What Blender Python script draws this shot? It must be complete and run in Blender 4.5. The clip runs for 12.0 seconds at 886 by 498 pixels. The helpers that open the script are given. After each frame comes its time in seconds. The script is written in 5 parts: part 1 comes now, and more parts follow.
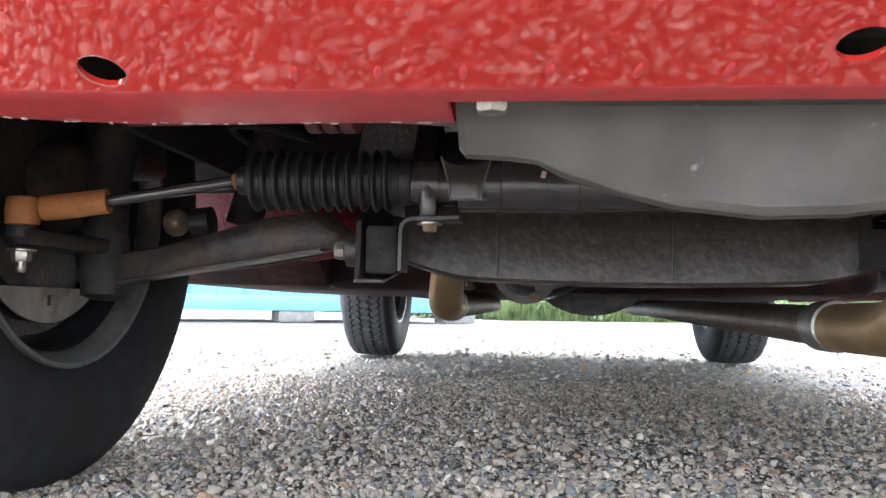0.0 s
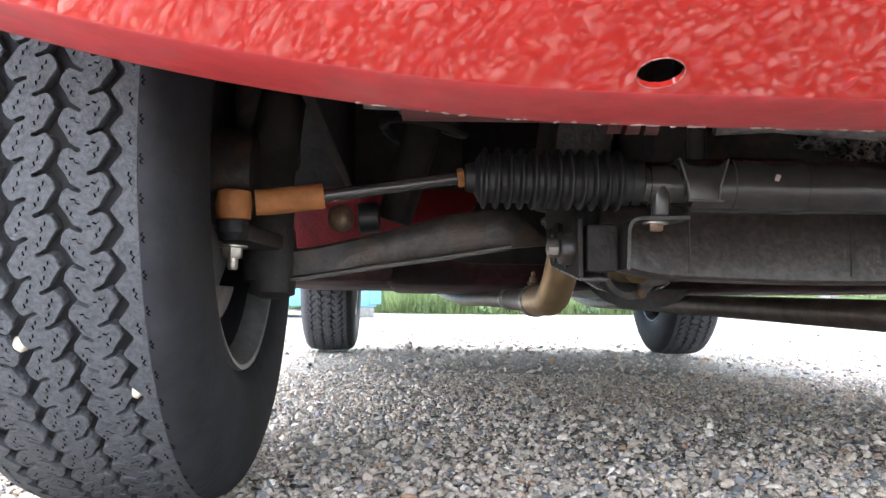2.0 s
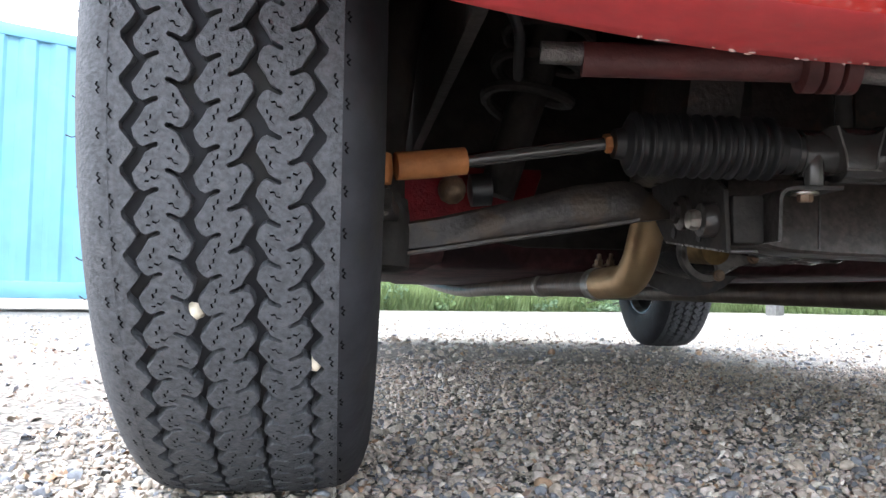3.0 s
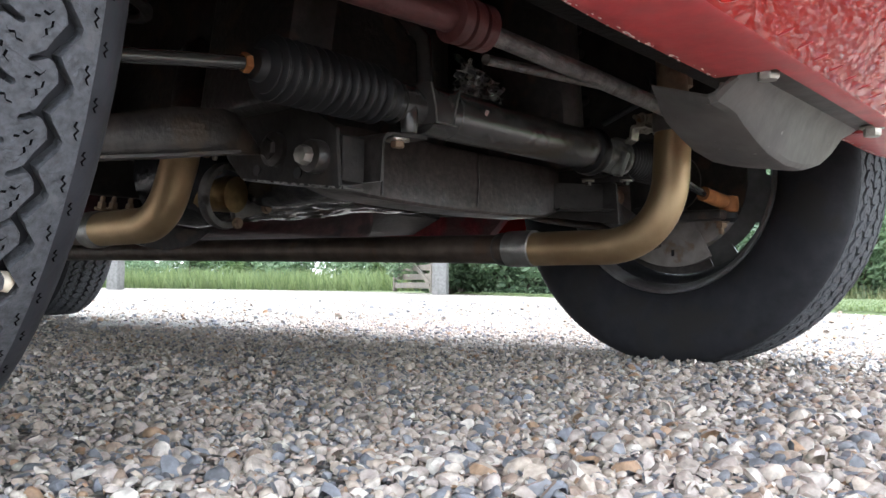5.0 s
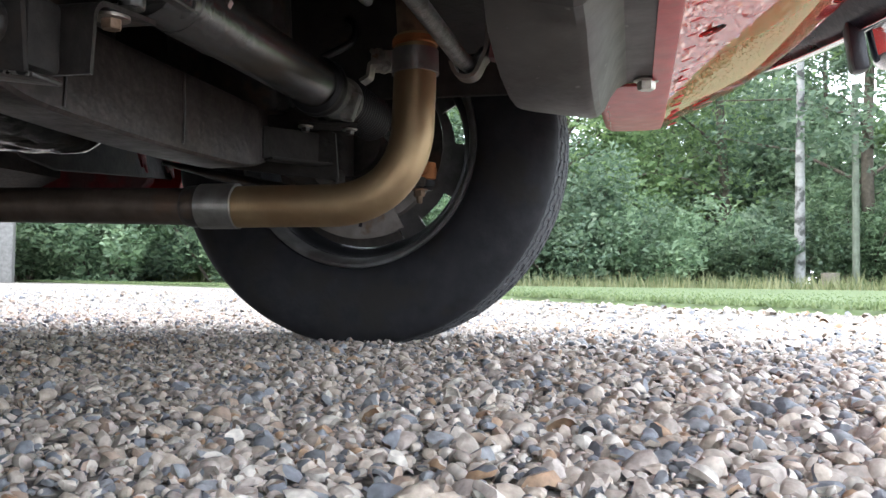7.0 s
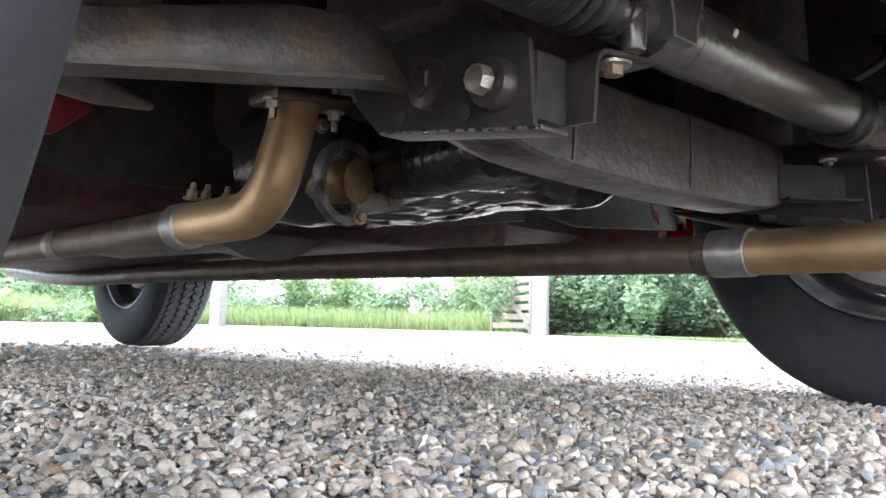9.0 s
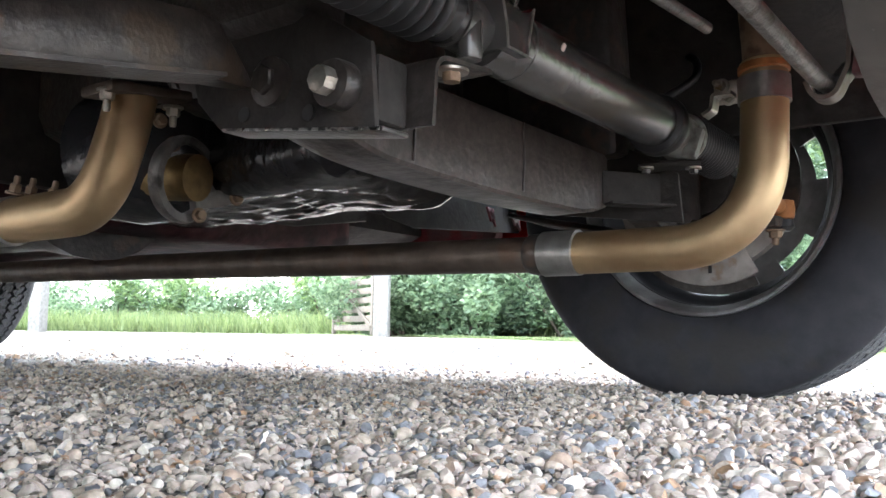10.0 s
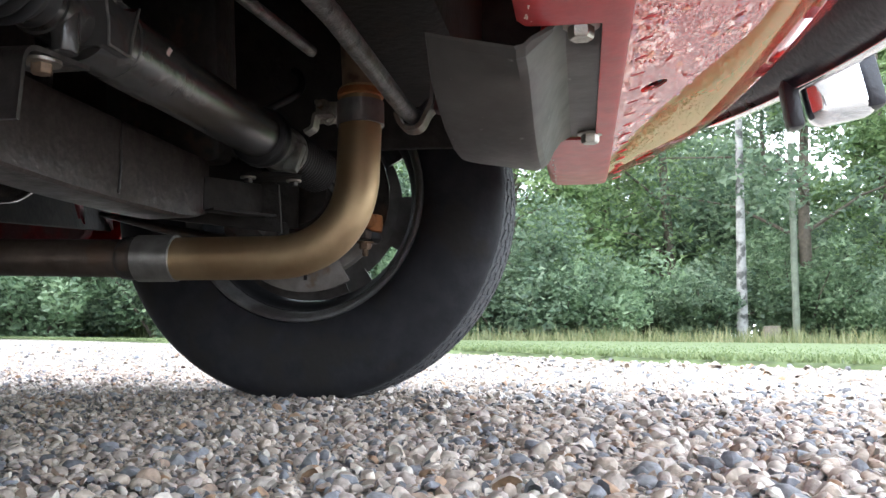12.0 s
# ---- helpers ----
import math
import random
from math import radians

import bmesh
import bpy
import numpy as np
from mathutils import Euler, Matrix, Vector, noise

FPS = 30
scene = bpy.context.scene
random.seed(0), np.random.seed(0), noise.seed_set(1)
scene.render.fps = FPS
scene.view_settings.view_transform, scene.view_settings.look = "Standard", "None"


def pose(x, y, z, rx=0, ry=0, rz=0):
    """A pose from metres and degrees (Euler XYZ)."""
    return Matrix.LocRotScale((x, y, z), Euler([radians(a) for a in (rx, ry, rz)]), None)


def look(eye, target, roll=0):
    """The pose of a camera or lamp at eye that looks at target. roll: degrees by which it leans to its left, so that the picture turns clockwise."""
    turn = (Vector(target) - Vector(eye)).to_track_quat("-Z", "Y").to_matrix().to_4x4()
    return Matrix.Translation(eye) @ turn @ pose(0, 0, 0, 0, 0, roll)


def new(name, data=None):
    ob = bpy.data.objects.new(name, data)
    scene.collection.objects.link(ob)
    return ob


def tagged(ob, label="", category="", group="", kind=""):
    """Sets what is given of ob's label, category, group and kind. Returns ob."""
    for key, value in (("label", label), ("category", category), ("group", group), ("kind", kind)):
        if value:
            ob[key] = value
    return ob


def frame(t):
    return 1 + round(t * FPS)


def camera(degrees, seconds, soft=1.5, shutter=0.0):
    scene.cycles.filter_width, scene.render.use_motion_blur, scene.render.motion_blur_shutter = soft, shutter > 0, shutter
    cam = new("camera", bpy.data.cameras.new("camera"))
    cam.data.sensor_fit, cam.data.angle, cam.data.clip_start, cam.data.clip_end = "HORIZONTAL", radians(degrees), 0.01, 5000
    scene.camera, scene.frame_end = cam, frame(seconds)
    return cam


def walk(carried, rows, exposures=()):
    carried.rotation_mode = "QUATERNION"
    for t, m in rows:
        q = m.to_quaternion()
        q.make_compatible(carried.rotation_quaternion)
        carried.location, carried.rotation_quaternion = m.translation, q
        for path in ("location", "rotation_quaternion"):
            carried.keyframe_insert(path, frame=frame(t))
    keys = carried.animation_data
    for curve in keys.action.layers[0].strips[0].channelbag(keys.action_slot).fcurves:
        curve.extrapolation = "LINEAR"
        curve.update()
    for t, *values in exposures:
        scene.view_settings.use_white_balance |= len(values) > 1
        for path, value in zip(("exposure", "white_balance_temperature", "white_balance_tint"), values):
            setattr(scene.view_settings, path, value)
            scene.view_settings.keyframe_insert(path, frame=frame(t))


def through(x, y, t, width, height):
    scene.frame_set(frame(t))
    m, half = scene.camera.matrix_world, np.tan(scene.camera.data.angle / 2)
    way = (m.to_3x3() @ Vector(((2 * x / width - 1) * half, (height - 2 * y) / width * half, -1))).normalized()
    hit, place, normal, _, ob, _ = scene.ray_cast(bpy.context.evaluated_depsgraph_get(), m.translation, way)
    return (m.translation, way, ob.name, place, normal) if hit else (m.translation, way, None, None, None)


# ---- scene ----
cam = camera(55.2, 12.0)
# seconds, eye x, y, z, heading (to the left of the car's length), pitch up, roll
ROWS = [
    (0, -0.1023, -0.8471, 0.1802, 5.910, 3.979, 1.010),
    (0.3, -0.1526, -0.8501, 0.1933, 5.647, 3.815, 1.017),
    (0.5, -0.1760, -0.8459, 0.1950, 5.072, 3.806, 0.840),
    (1, -0.2483, -0.8561, 0.2224, 1.497, 3.759, 0.675),
    (1.5, -0.3470, -0.8654, 0.2053, -1.403, 3.622, 0.701),
    (2, -0.4183, -0.8591, 0.1798, -2.703, 3.636, 0.824),
    (2.5, -0.5110, -0.8300, 0.1547, -4.142, 3.660, 0.826),
    (2.7, -0.5407, -0.8163, 0.1573, -4.542, 3.581, 0.914),
    (4.3, -0.7268, -0.7566, 0.1366, -24.770, 2.553, 0.543),
    (4.5, -0.7340, -0.7428, 0.1343, -28.414, 2.168, 0.661),
    (5, -0.7752, -0.6627, 0.1145, -49.617, 2.582, 0.714),
    (5.5, -0.7568, -0.5492, 0.1117, -66.511, 1.696, 0.718),
    (5.8, -0.7293, -0.4970, 0.1020, -75.300, 1.261, 0.762),
    (6, -0.7125, -0.4733, 0.0943, -78.076, 1.095, 0.734),
    (6.5, -0.6902, -0.4448, 0.0868, -80.336, 0.928, 0.690),
    (7, -0.6637, -0.4315, 0.0900, -77.255, 2.145, 0.636),
    (7.5, -0.6606, -0.4254, 0.0805, -67.053, 4.431, 1.535),
    (7.7, -0.6460, -0.4219, 0.0801, -61.290, 4.677, 1.908),
    (9.3, -0.6264, -0.4175, 0.0866, -42.764, 5.266, 1.293),
    (9.5, -0.6257, -0.4206, 0.0865, -44.736, 5.358, 1.066),
    (10, -0.6393, -0.4284, 0.0811, -53.914, 5.607, 0.715),
    (10.5, -0.6438, -0.4285, 0.0812, -63.064, 5.772, -0.001),
    (11, -0.6476, -0.4261, 0.0827, -70.334, 5.875, -0.097),
    (11.5, -0.6499, -0.4267, 0.0846, -76.009, 5.872, 0.080),
    (12, -0.6505, -0.4331, 0.0893, -80.657, 5.836, 0.424),
]


def aimed(x, y, z, heading, pitch, roll):
    return pose(x, y, z, 90, 0, heading) @ pose(0, 0, 0, pitch, 0, 0) @ pose(0, 0, 0, 0, 0, roll)


EXPOSURES = [(0.0, 3.1), (1.0, 3.35), (1.5, 3.35), (2.0, 3.2), (2.5, 2.7), (4.5, 2.8), (5.5, 2.35), (6.5, 2.3), (7.5, 2.65), (9.5, 3.75), (10.5, 3.2), (12.0, 2.5)]
walk(cam, [(t, aimed(*row)) for t, *row in ROWS], EXPOSURES)

# ---------------------------------------------------------------- light
world = bpy.data.worlds.new("overcast_sky")
scene.world = world
world.use_nodes = True
wn = world.node_tree.nodes
sky = wn.new("ShaderNodeTexSky")
sky.sky_type, sky.sun_disc = "NISHITA", False
sky.sun_elevation, sky.sun_rotation = radians(52), radians(-21)
sky.air_density, sky.dust_density = 1.6, 4.0
SKY_STRENGTH = 0.142
mixw = wn.new("ShaderNodeMixRGB")
mixw.inputs[0].default_value = 0.72
mixw.inputs[2].default_value = (7.9, 8.6, 9.8, 1)
world.node_tree.links.new(sky.outputs[0], mixw.inputs[1])
world.node_tree.links.new(mixw.outputs[0], wn["Background"].inputs[0])
wn["Background"].inputs[1].default_value = SKY_STRENGTH

sun = new("sun", bpy.data.lights.new("sun", "SUN"))
sun.data.energy, sun.data.angle, sun.data.color = 0.38, radians(10), (1.0, 0.965, 0.92)
sun.matrix_world = look((-3.5, 9.0, 12.5), (0, 0, 0))


# ---------------------------------------------------------------- materials
def mat(name, base, rough=0.6, metal=0.0, var=0.25, scale=40.0, second=None, second_at=0.55, second_scale=9.0,
        bump=0.15, bump_scale=None, coat=0.0, island=0.0, spec=0.5, rough_var=0.12):
    """Procedural surface: two scales of noise in colour, roughness and relief; a second colour in worn patches."""
    m = bpy.data.materials.new(name)
    m.use_nodes = True
    nt = m.node_tree
    n, l = nt.nodes, nt.links
    b = n["Principled BSDF"]
    tc = n.new("ShaderNodeTexCoord")
    fine = n.new("ShaderNodeTexNoise")
    fine.inputs["Scale"].default_value, fine.inputs["Detail"].default_value = scale, 8
    broad = n.new("ShaderNodeTexNoise")
    broad.inputs["Scale"].default_value, broad.inputs["Detail"].default_value = second_scale, 6
    for q in (fine, broad):
        l.new(tc.outputs["Object"], q.inputs["Vector"])
    ramp = n.new("ShaderNodeValToRGB")
    ramp.color_ramp.elements[0].position, ramp.color_ramp.elements[1].position = 0.3, 0.7
    lo, hi = [c * (1 - var) for c in base], [min(1, c * (1 + var)) for c in base]
    ramp.color_ramp.elements[0].color, ramp.color_ramp.elements[1].color = (*lo, 1), (*hi, 1)
    l.new(fine.outputs["Fac"], ramp.inputs["Fac"])
    col = ramp.outputs["Color"]
    if second:
        cut = n.new("ShaderNodeValToRGB")
        cut.color_ramp.elements[0].position, cut.color_ramp.elements[1].position = second_at, second_at + 0.08
        l.new(broad.outputs["Fac"], cut.inputs["Fac"])
        mx = n.new("ShaderNodeMixRGB")
        mx.inputs[2].default_value = (*second, 1)
        l.new(cut.outputs["Color"], mx.inputs[0])
        l.new(col, mx.inputs[1])
        col = mx.outputs["Color"]
    if island:
        geo = n.new("ShaderNodeNewGeometry")
        mr = n.new("ShaderNodeMapRange")
        mr.inputs[3].default_value, mr.inputs[4].default_value = 1 - island, 1 + island
        l.new(geo.outputs["Random Per Island"], mr.inputs[0])
        hs = n.new("ShaderNodeHueSaturation")
        l.new(mr.outputs[0], hs.inputs["Value"])
        l.new(col, hs.inputs["Color"])
        col = hs.outputs["Color"]
    l.new(col, b.inputs["Base Color"])
    rr = n.new("ShaderNodeMapRange")
    rr.inputs[3].default_value, rr.inputs[4].default_value = max(0.02, rough - rough_var), min(1, rough + rough_var)
    l.new(broad.outputs["Fac"], rr.inputs[0])
    l.new(rr.outputs[0], b.inputs["Roughness"])
    b.inputs["Metallic"].default_value = metal
    b.inputs["Coat Weight"].default_value = coat
    b.inputs["Coat Roughness"].default_value = 0.004
    b.inputs["Coat IOR"].default_value = 1.78
    b.inputs["Specular IOR Level"].default_value = spec
    if bump:
        bn = n.new("ShaderNodeTexNoise")
        bn.inputs["Scale"].default_value, bn.inputs["Detail"].default_value = bump_scale or scale * 3, 5
        l.new(tc.outputs["Object"], bn.inputs["Vector"])
        bp = n.new("ShaderNodeBump")
        bp.inputs["Strength"].default_value, bp.inputs["Distance"].default_value = bump, 0.006
        l.new(bn.outputs["Fac"], bp.inputs["Height"])
        l.new(bp.outputs["Normal"], b.inputs["Normal"])
    return m


def stone_material(name):
    """River pebbles: each stone takes one of several mineral colours."""
    m = bpy.data.materials.new(name)
    m.use_nodes = True
    n, l = m.node_tree.nodes, m.node_tree.links
    b = n["Principled BSDF"]
    geo, tc = n.new("ShaderNodeNewGeometry"), n.new("ShaderNodeTexCoord")
    ramp = n.new("ShaderNodeValToRGB")
    cr = ramp.color_ramp
    cr.interpolation = "CONSTANT"
    tones = [(0.0, (0.420, 0.350, 0.282)), (0.2, (0.340, 0.290, 0.246)), (0.36, (0.52, 0.455, 0.385)), (0.47, (0.175, 0.182, 0.198)),
             (0.57, (0.405, 0.345, 0.302)), (0.7, (0.330, 0.245, 0.185)), (0.75, (0.320, 0.205, 0.125)), (0.78, (0.55, 0.505, 0.44)), (0.88, (0.225, 0.228, 0.235)),
             (0.945, (0.115, 0.118, 0.125))]
    while len(cr.elements) < len(tones):
        cr.elements.new(0.5)
    for e, (p, c) in zip(cr.elements, tones):
        e.position, e.color = p, (*c, 1)
    l.new(geo.outputs["Random Per Island"], ramp.inputs["Fac"])
    no = n.new("ShaderNodeTexNoise")
    no.inputs["Scale"].default_value, no.inputs["Detail"].default_value = 190, 8
    l.new(tc.outputs["Object"], no.inputs["Vector"])
    mr = n.new("ShaderNodeMapRange")
    mr.inputs[1].default_value, mr.inputs[2].default_value = 0.3, 0.7
    mr.inputs[3].default_value, mr.inputs[4].default_value = 0.66, 1.28
    l.new(no.outputs["Fac"], mr.inputs[0])
    hs = n.new("ShaderNodeHueSaturation")
    l.new(ramp.outputs["Color"], hs.inputs["Color"])
    l.new(mr.outputs[0], hs.inputs["Value"])
    l.new(hs.outputs["Color"], b.inputs["Base Color"])
    b.inputs["Roughness"].default_value = 0.62
    bp = n.new("ShaderNodeBump")
    bp.inputs["Strength"].default_value, bp.inputs["Distance"].default_value = 0.5, 0.002
    l.new(no.outputs["Fac"], bp.inputs["Height"])
    l.new(bp.outputs["Normal"], b.inputs["Normal"])
    return m


def gravel_bed(name):
    """The bed under and beyond the loose pebbles: cells of stone, the shade of their gaps painted into the colour."""
    m = bpy.data.materials.new(name)
    m.use_nodes = True
    n, l = m.node_tree.nodes, m.node_tree.links
    b = n["Principled BSDF"]
    tc = n.new("ShaderNodeTexCoord")
    vo = n.new("ShaderNodeTexVoronoi")
    vo.inputs["Scale"].default_value = 100
    l.new(tc.outputs["Object"], vo.inputs["Vector"])
    sep = n.new("ShaderNodeSeparateColor")
    l.new(vo.outputs["Color"], sep.inputs[0])
    ramp = n.new("ShaderNodeValToRGB")
    cr = ramp.color_ramp
    cr.elements.new(0.5)
    for e, (p, c) in zip(cr.elements, [(0.0, (0.213, 0.206, 0.187)), (0.5, (0.332, 0.302, 0.261)), (1.0, (0.443, 0.402, 0.348))]):
        e.position, e.color = p, (*c, 1)
    l.new(sep.outputs[0], ramp.inputs["Fac"])
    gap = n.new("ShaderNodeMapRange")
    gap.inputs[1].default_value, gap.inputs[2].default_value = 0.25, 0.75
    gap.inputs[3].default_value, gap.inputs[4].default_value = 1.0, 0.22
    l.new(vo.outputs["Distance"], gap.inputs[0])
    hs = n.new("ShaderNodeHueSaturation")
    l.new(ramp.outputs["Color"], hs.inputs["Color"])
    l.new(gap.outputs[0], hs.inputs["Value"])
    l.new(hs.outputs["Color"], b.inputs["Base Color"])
    b.inputs["Roughness"].default_value = 0.85
    bp = n.new("ShaderNodeBump")
    bp.inputs["Strength"].default_value, bp.inputs["Distance"].default_value = 0.8, 0.01
    bp.invert = True
    l.new(vo.outputs["Distance"], bp.inputs["Height"])
    l.new(bp.outputs["Normal"], b.inputs["Normal"])
    return m


def leaf_material(name, dark, light, through=0.48):
    m = bpy.data.materials.new(name)
    m.use_nodes = True
    n, l = m.node_tree.nodes, m.node_tree.links
    geo = n.new("ShaderNodeNewGeometry")
    ramp = n.new("ShaderNodeValToRGB")
    ramp.color_ramp.elements[0].color, ramp.color_ramp.elements[1].color = (*dark, 1), (*light, 1)
    l.new(geo.outputs["Random Per Island"], ramp.inputs["Fac"])
    b = n["Principled BSDF"]
    b.inputs["Roughness"].default_value = 0.5
    l.new(ramp.outputs["Color"], b.inputs["Base Color"])
    tr = n.new("ShaderNodeBsdfTranslucent")
    l.new(ramp.outputs["Color"], tr.inputs["Color"])
    mx = n.new("ShaderNodeMixShader")
    mx.inputs[0].default_value = through
    l.new(b.outputs[0], mx.inputs[1])
    l.new(tr.outputs[0], mx.inputs[2])
    l.new(mx.outputs[0], n["Material Output"].inputs["Surface"])
    return m


RED = mat("red_gloss_paint", (0.52, 0.034, 0.027), 0.32, var=0.06, scale=25, bump=0.0, coat=1.0, rough_var=0.05, spec=0.0)
RED_LIP = mat("scuffed_red_lip_paint", (0.54, 0.045, 0.050), 0.45, var=0.12, scale=60, second=(0.48, 0.065, 0.066), second_at=0.6, second_scale=40, bump=0.04, coat=0.12, rough_var=0.1)
RED_DUSTY = mat("dusty_red_fibreglass", (0.20, 0.022, 0.028), 0.6, var=0.35, scale=70, second=(0.12, 0.05, 0.05), bump=0.5, bump_scale=160)
RED_LINER = mat("red_inner_panel", (0.19, 0.010, 0.014), 0.4, var=0.2, scale=60, bump=0.4, bump_scale=220)
CHIP_EDGE = mat("bare_drilled_edge", (0.40, 0.17, 0.15), 0.6, var=0.4, scale=400)
CHIP = mat("chipped_paint_edge", (0.6, 0.46, 0.42), 0.6, var=0.2)
RUBBER = mat("tyre_rubber", (0.020, 0.020, 0.0235), 0.72, var=0.3, scale=35, second=(0.022, 0.0205, 0.020), second_scale=14, bump=0.12, spec=0.28)
TREAD = mat("worn_tread_rubber", (0.060, 0.062, 0.068), 0.72, var=0.3, scale=260, second=(0.080, 0.081, 0.085), second_at=0.6, second_scale=75, bump=0.35, bump_scale=420, spec=0.4)
BOOT = mat("black_rubber_boot", (0.024, 0.024, 0.025), 0.45, var=0.2, bump=0.05)
CHASSIS = mat("oily_black_chassis_paint", (0.038, 0.033, 0.030), 0.36, var=0.4, scale=90, second=(0.075, 0.052, 0.038), second_at=0.56, second_scale=28, bump=0.22, bump_scale=150)
BEAM = mat("scuffed_brown_black_underseal", (0.054, 0.043, 0.038), 0.40, var=0.45, scale=150, second=(0.034, 0.028, 0.025), second_at=0.54, second_scale=34, bump=0.22, bump_scale=110, rough_var=0.2)
RACK = mat("satin_black_enamel", (0.046, 0.044, 0.042), 0.22, var=0.2, bump=0.06, bump_scale=300, second=(0.04, 0.038, 0.036), second_at=0.66, spec=0.9)
ARM = mat("rusty_forged_steel", (0.040, 0.033, 0.029), 0.42, var=0.5, scale=75, second=(0.058, 0.040, 0.027), second_at=0.54, second_scale=30, bump=0.15, bump_scale=220, metal=0.3)
ORANGE = mat("orange_rust_primer", (0.40, 0.155, 0.05), 0.7, var=0.25, scale=60, bump=0.2)
GUARD = mat("grey_dusty_aluminium_sheet", (0.080, 0.072, 0.065), 0.5, var=0.22, scale=26, second=(0.26, 0.245, 0.23), second_at=0.69, second_scale=70, bump=0.1)
STEEL = mat("zinc_bolt_steel", (0.44, 0.41, 0.36), 0.35, metal=0.85, var=0.2, scale=120, second=(0.35, 0.26, 0.17), second_at=0.62, second_scale=60)
RUSTBOLT = mat("rusty_bolt_steel", (0.22, 0.15, 0.10), 0.6, metal=0.4, var=0.3, scale=120)
CHROME = mat("chrome_plate", (0.85, 0.86, 0.88), 0.07, metal=1.0, var=0.03, bump=0.0, rough_var=0.03)
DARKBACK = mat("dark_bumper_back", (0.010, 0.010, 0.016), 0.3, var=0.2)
PIPE_NEW = mat("heat_tinted_stainless", (0.48, 0.345, 0.20), 0.5, metal=0.9, var=0.22, scale=7, second=(0.34, 0.23, 0.13), second_at=0.54, second_scale=5, bump=0.06, bump_scale=60)
PIPE_OLD = mat("aged_brown_exhaust_steel", (0.115, 0.088, 0.070), 0.45, metal=0.5, var=0.35, scale=30, second=(0.13, 0.085, 0.06), second_at=0.62, second_scale=22, bump=0.2)
SLEEVE = mat("dull_clamp_steel", (0.31, 0.30, 0.28), 0.42, metal=0.8, var=0.2, scale=60)
HOUSING = mat("grey_green_cast_housing", (0.25, 0.255, 0.235), 0.45, metal=0.3, var=0.3, scale=70, second=(0.12, 0.115, 0.10), second_at=0.6, second_scale=40, bump=0.2)
RING = mat("glossy_black_ring_rubber", (0.006, 0.006, 0.007), 0.4, var=0.1)
ALLOY = mat("cast_gearbox_alloy", (0.19, 0.18, 0.17), 0.5, metal=0.7, var=0.25, scale=70, second=(0.06, 0.055, 0.05), second_at=0.55, second_scale=25, bump=0.4)
SUMP = mat("glossy_black_sump", (0.018, 0.018, 0.02), 0.16, var=0.2, bump=0.35, bump_scale=60)
BRASS = mat("brassy_starter_case", (0.24, 0.165, 0.075), 0.5, metal=0.8, var=0.25, scale=80)
WELL = mat("black_rim_paint", (0.014, 0.014, 0.016), 0.4, var=0.2, bump=0.08)
RIM = mat("painted_steel_rim", (0.21, 0.208, 0.205), 0.36, metal=0.5, var=0.2, scale=50, second=(0.1, 0.09, 0.085), second_at=0.6)
DRUM = mat("dusty_brake_plate", (0.27, 0.245, 0.225), 0.6, metal=0.2, var=0.25, scale=40, second=(0.22, 0.16, 0.12), second_at=0.62, second_scale=30)
MANIFOLD = mat("matt_brown_manifold_steel", (0.24, 0.165, 0.105), 0.75, var=0.3, scale=60, second=(0.13, 0.08, 0.05), second_at=0.55, second_scale=30, bump=0.2)
UNDER = mat("purple_brown_floor_underside", (0.055, 0.022, 0.024), 0.6, var=0.45, scale=45, second=(0.025, 0.015, 0.017), second_at=0.5, second_scale=10, bump=0.4, bump_scale=60, spec=0.15)
BLACK = mat("matt_black_underseal", (0.030, 0.027, 0.025), 0.7, var=0.4, second=(0.04, 0.032, 0.027), second_at=0.6, second_scale=20, bump=0.3, bump_scale=120, spec=0.25)
PINKBAR = mat("overpainted_red_bar", (0.095, 0.030, 0.028), 0.5, var=0.3, scale=50, bump=0.2)
BAR = mat("satin_grey_bar_steel", (0.18, 0.172, 0.162), 0.40, metal=0.6, var=0.4, scale=110, second=(0.12, 0.10, 0.085), second_at=0.6, second_scale=60, bump=0.35, bump_scale=500)
STONE = stone_material("river_pebbles")
BED = gravel_bed("gravel_bed")
FOIL = mat("crinkled_foil", (0.28, 0.27, 0.255), 0.3, metal=0.8, var=0.4, scale=200, second=(0.04, 0.04, 0.04), second_at=0.5, second_scale=120)
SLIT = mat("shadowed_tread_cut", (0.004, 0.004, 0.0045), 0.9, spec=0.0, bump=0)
CREAM = mat("cream_flint", (0.62, 0.54, 0.42), 0.6, var=0.2)
CONTAINER = mat("sky_blue_container_paint", (0.13, 0.31, 0.42), 0.5, var=0.1, scale=3, second=(0.12, 0.33, 0.44), second_scale=2, bump=0.05)
WOOD = mat("weathered_gate_timber", (0.13, 0.115, 0.095), 0.8, var=0.25, scale=30, bump=0.3)
POSTWOOD = mat("pale_post_timber", (0.17, 0.165, 0.155), 0.8, var=0.25, scale=20, bump=0.3)
POLE = mat("grey_green_pole_timber", (0.13, 0.15, 0.115), 0.8, var=0.25, scale=10)
BARK = mat("brown_bark", (0.09, 0.075, 0.058), 0.9, var=0.35, scale=14, bump=0.8)
BIRCH = mat("white_birch_bark", (0.25, 0.25, 0.245), 0.7, var=0.3, scale=9, second=(0.05, 0.05, 0.048), second_at=0.5, second_scale=4.5, bump=0.4)
GRASS = leaf_material("grass_blades", (0.11, 0.16, 0.06), (0.23, 0.29, 0.125), 0.35)
# GRASS darkened by a fifth: the lawn's different light put into the colour
MOWN = leaf_material("mown_grass_blades", (0.085, 0.125, 0.048), (0.18, 0.23, 0.10), 0.35)
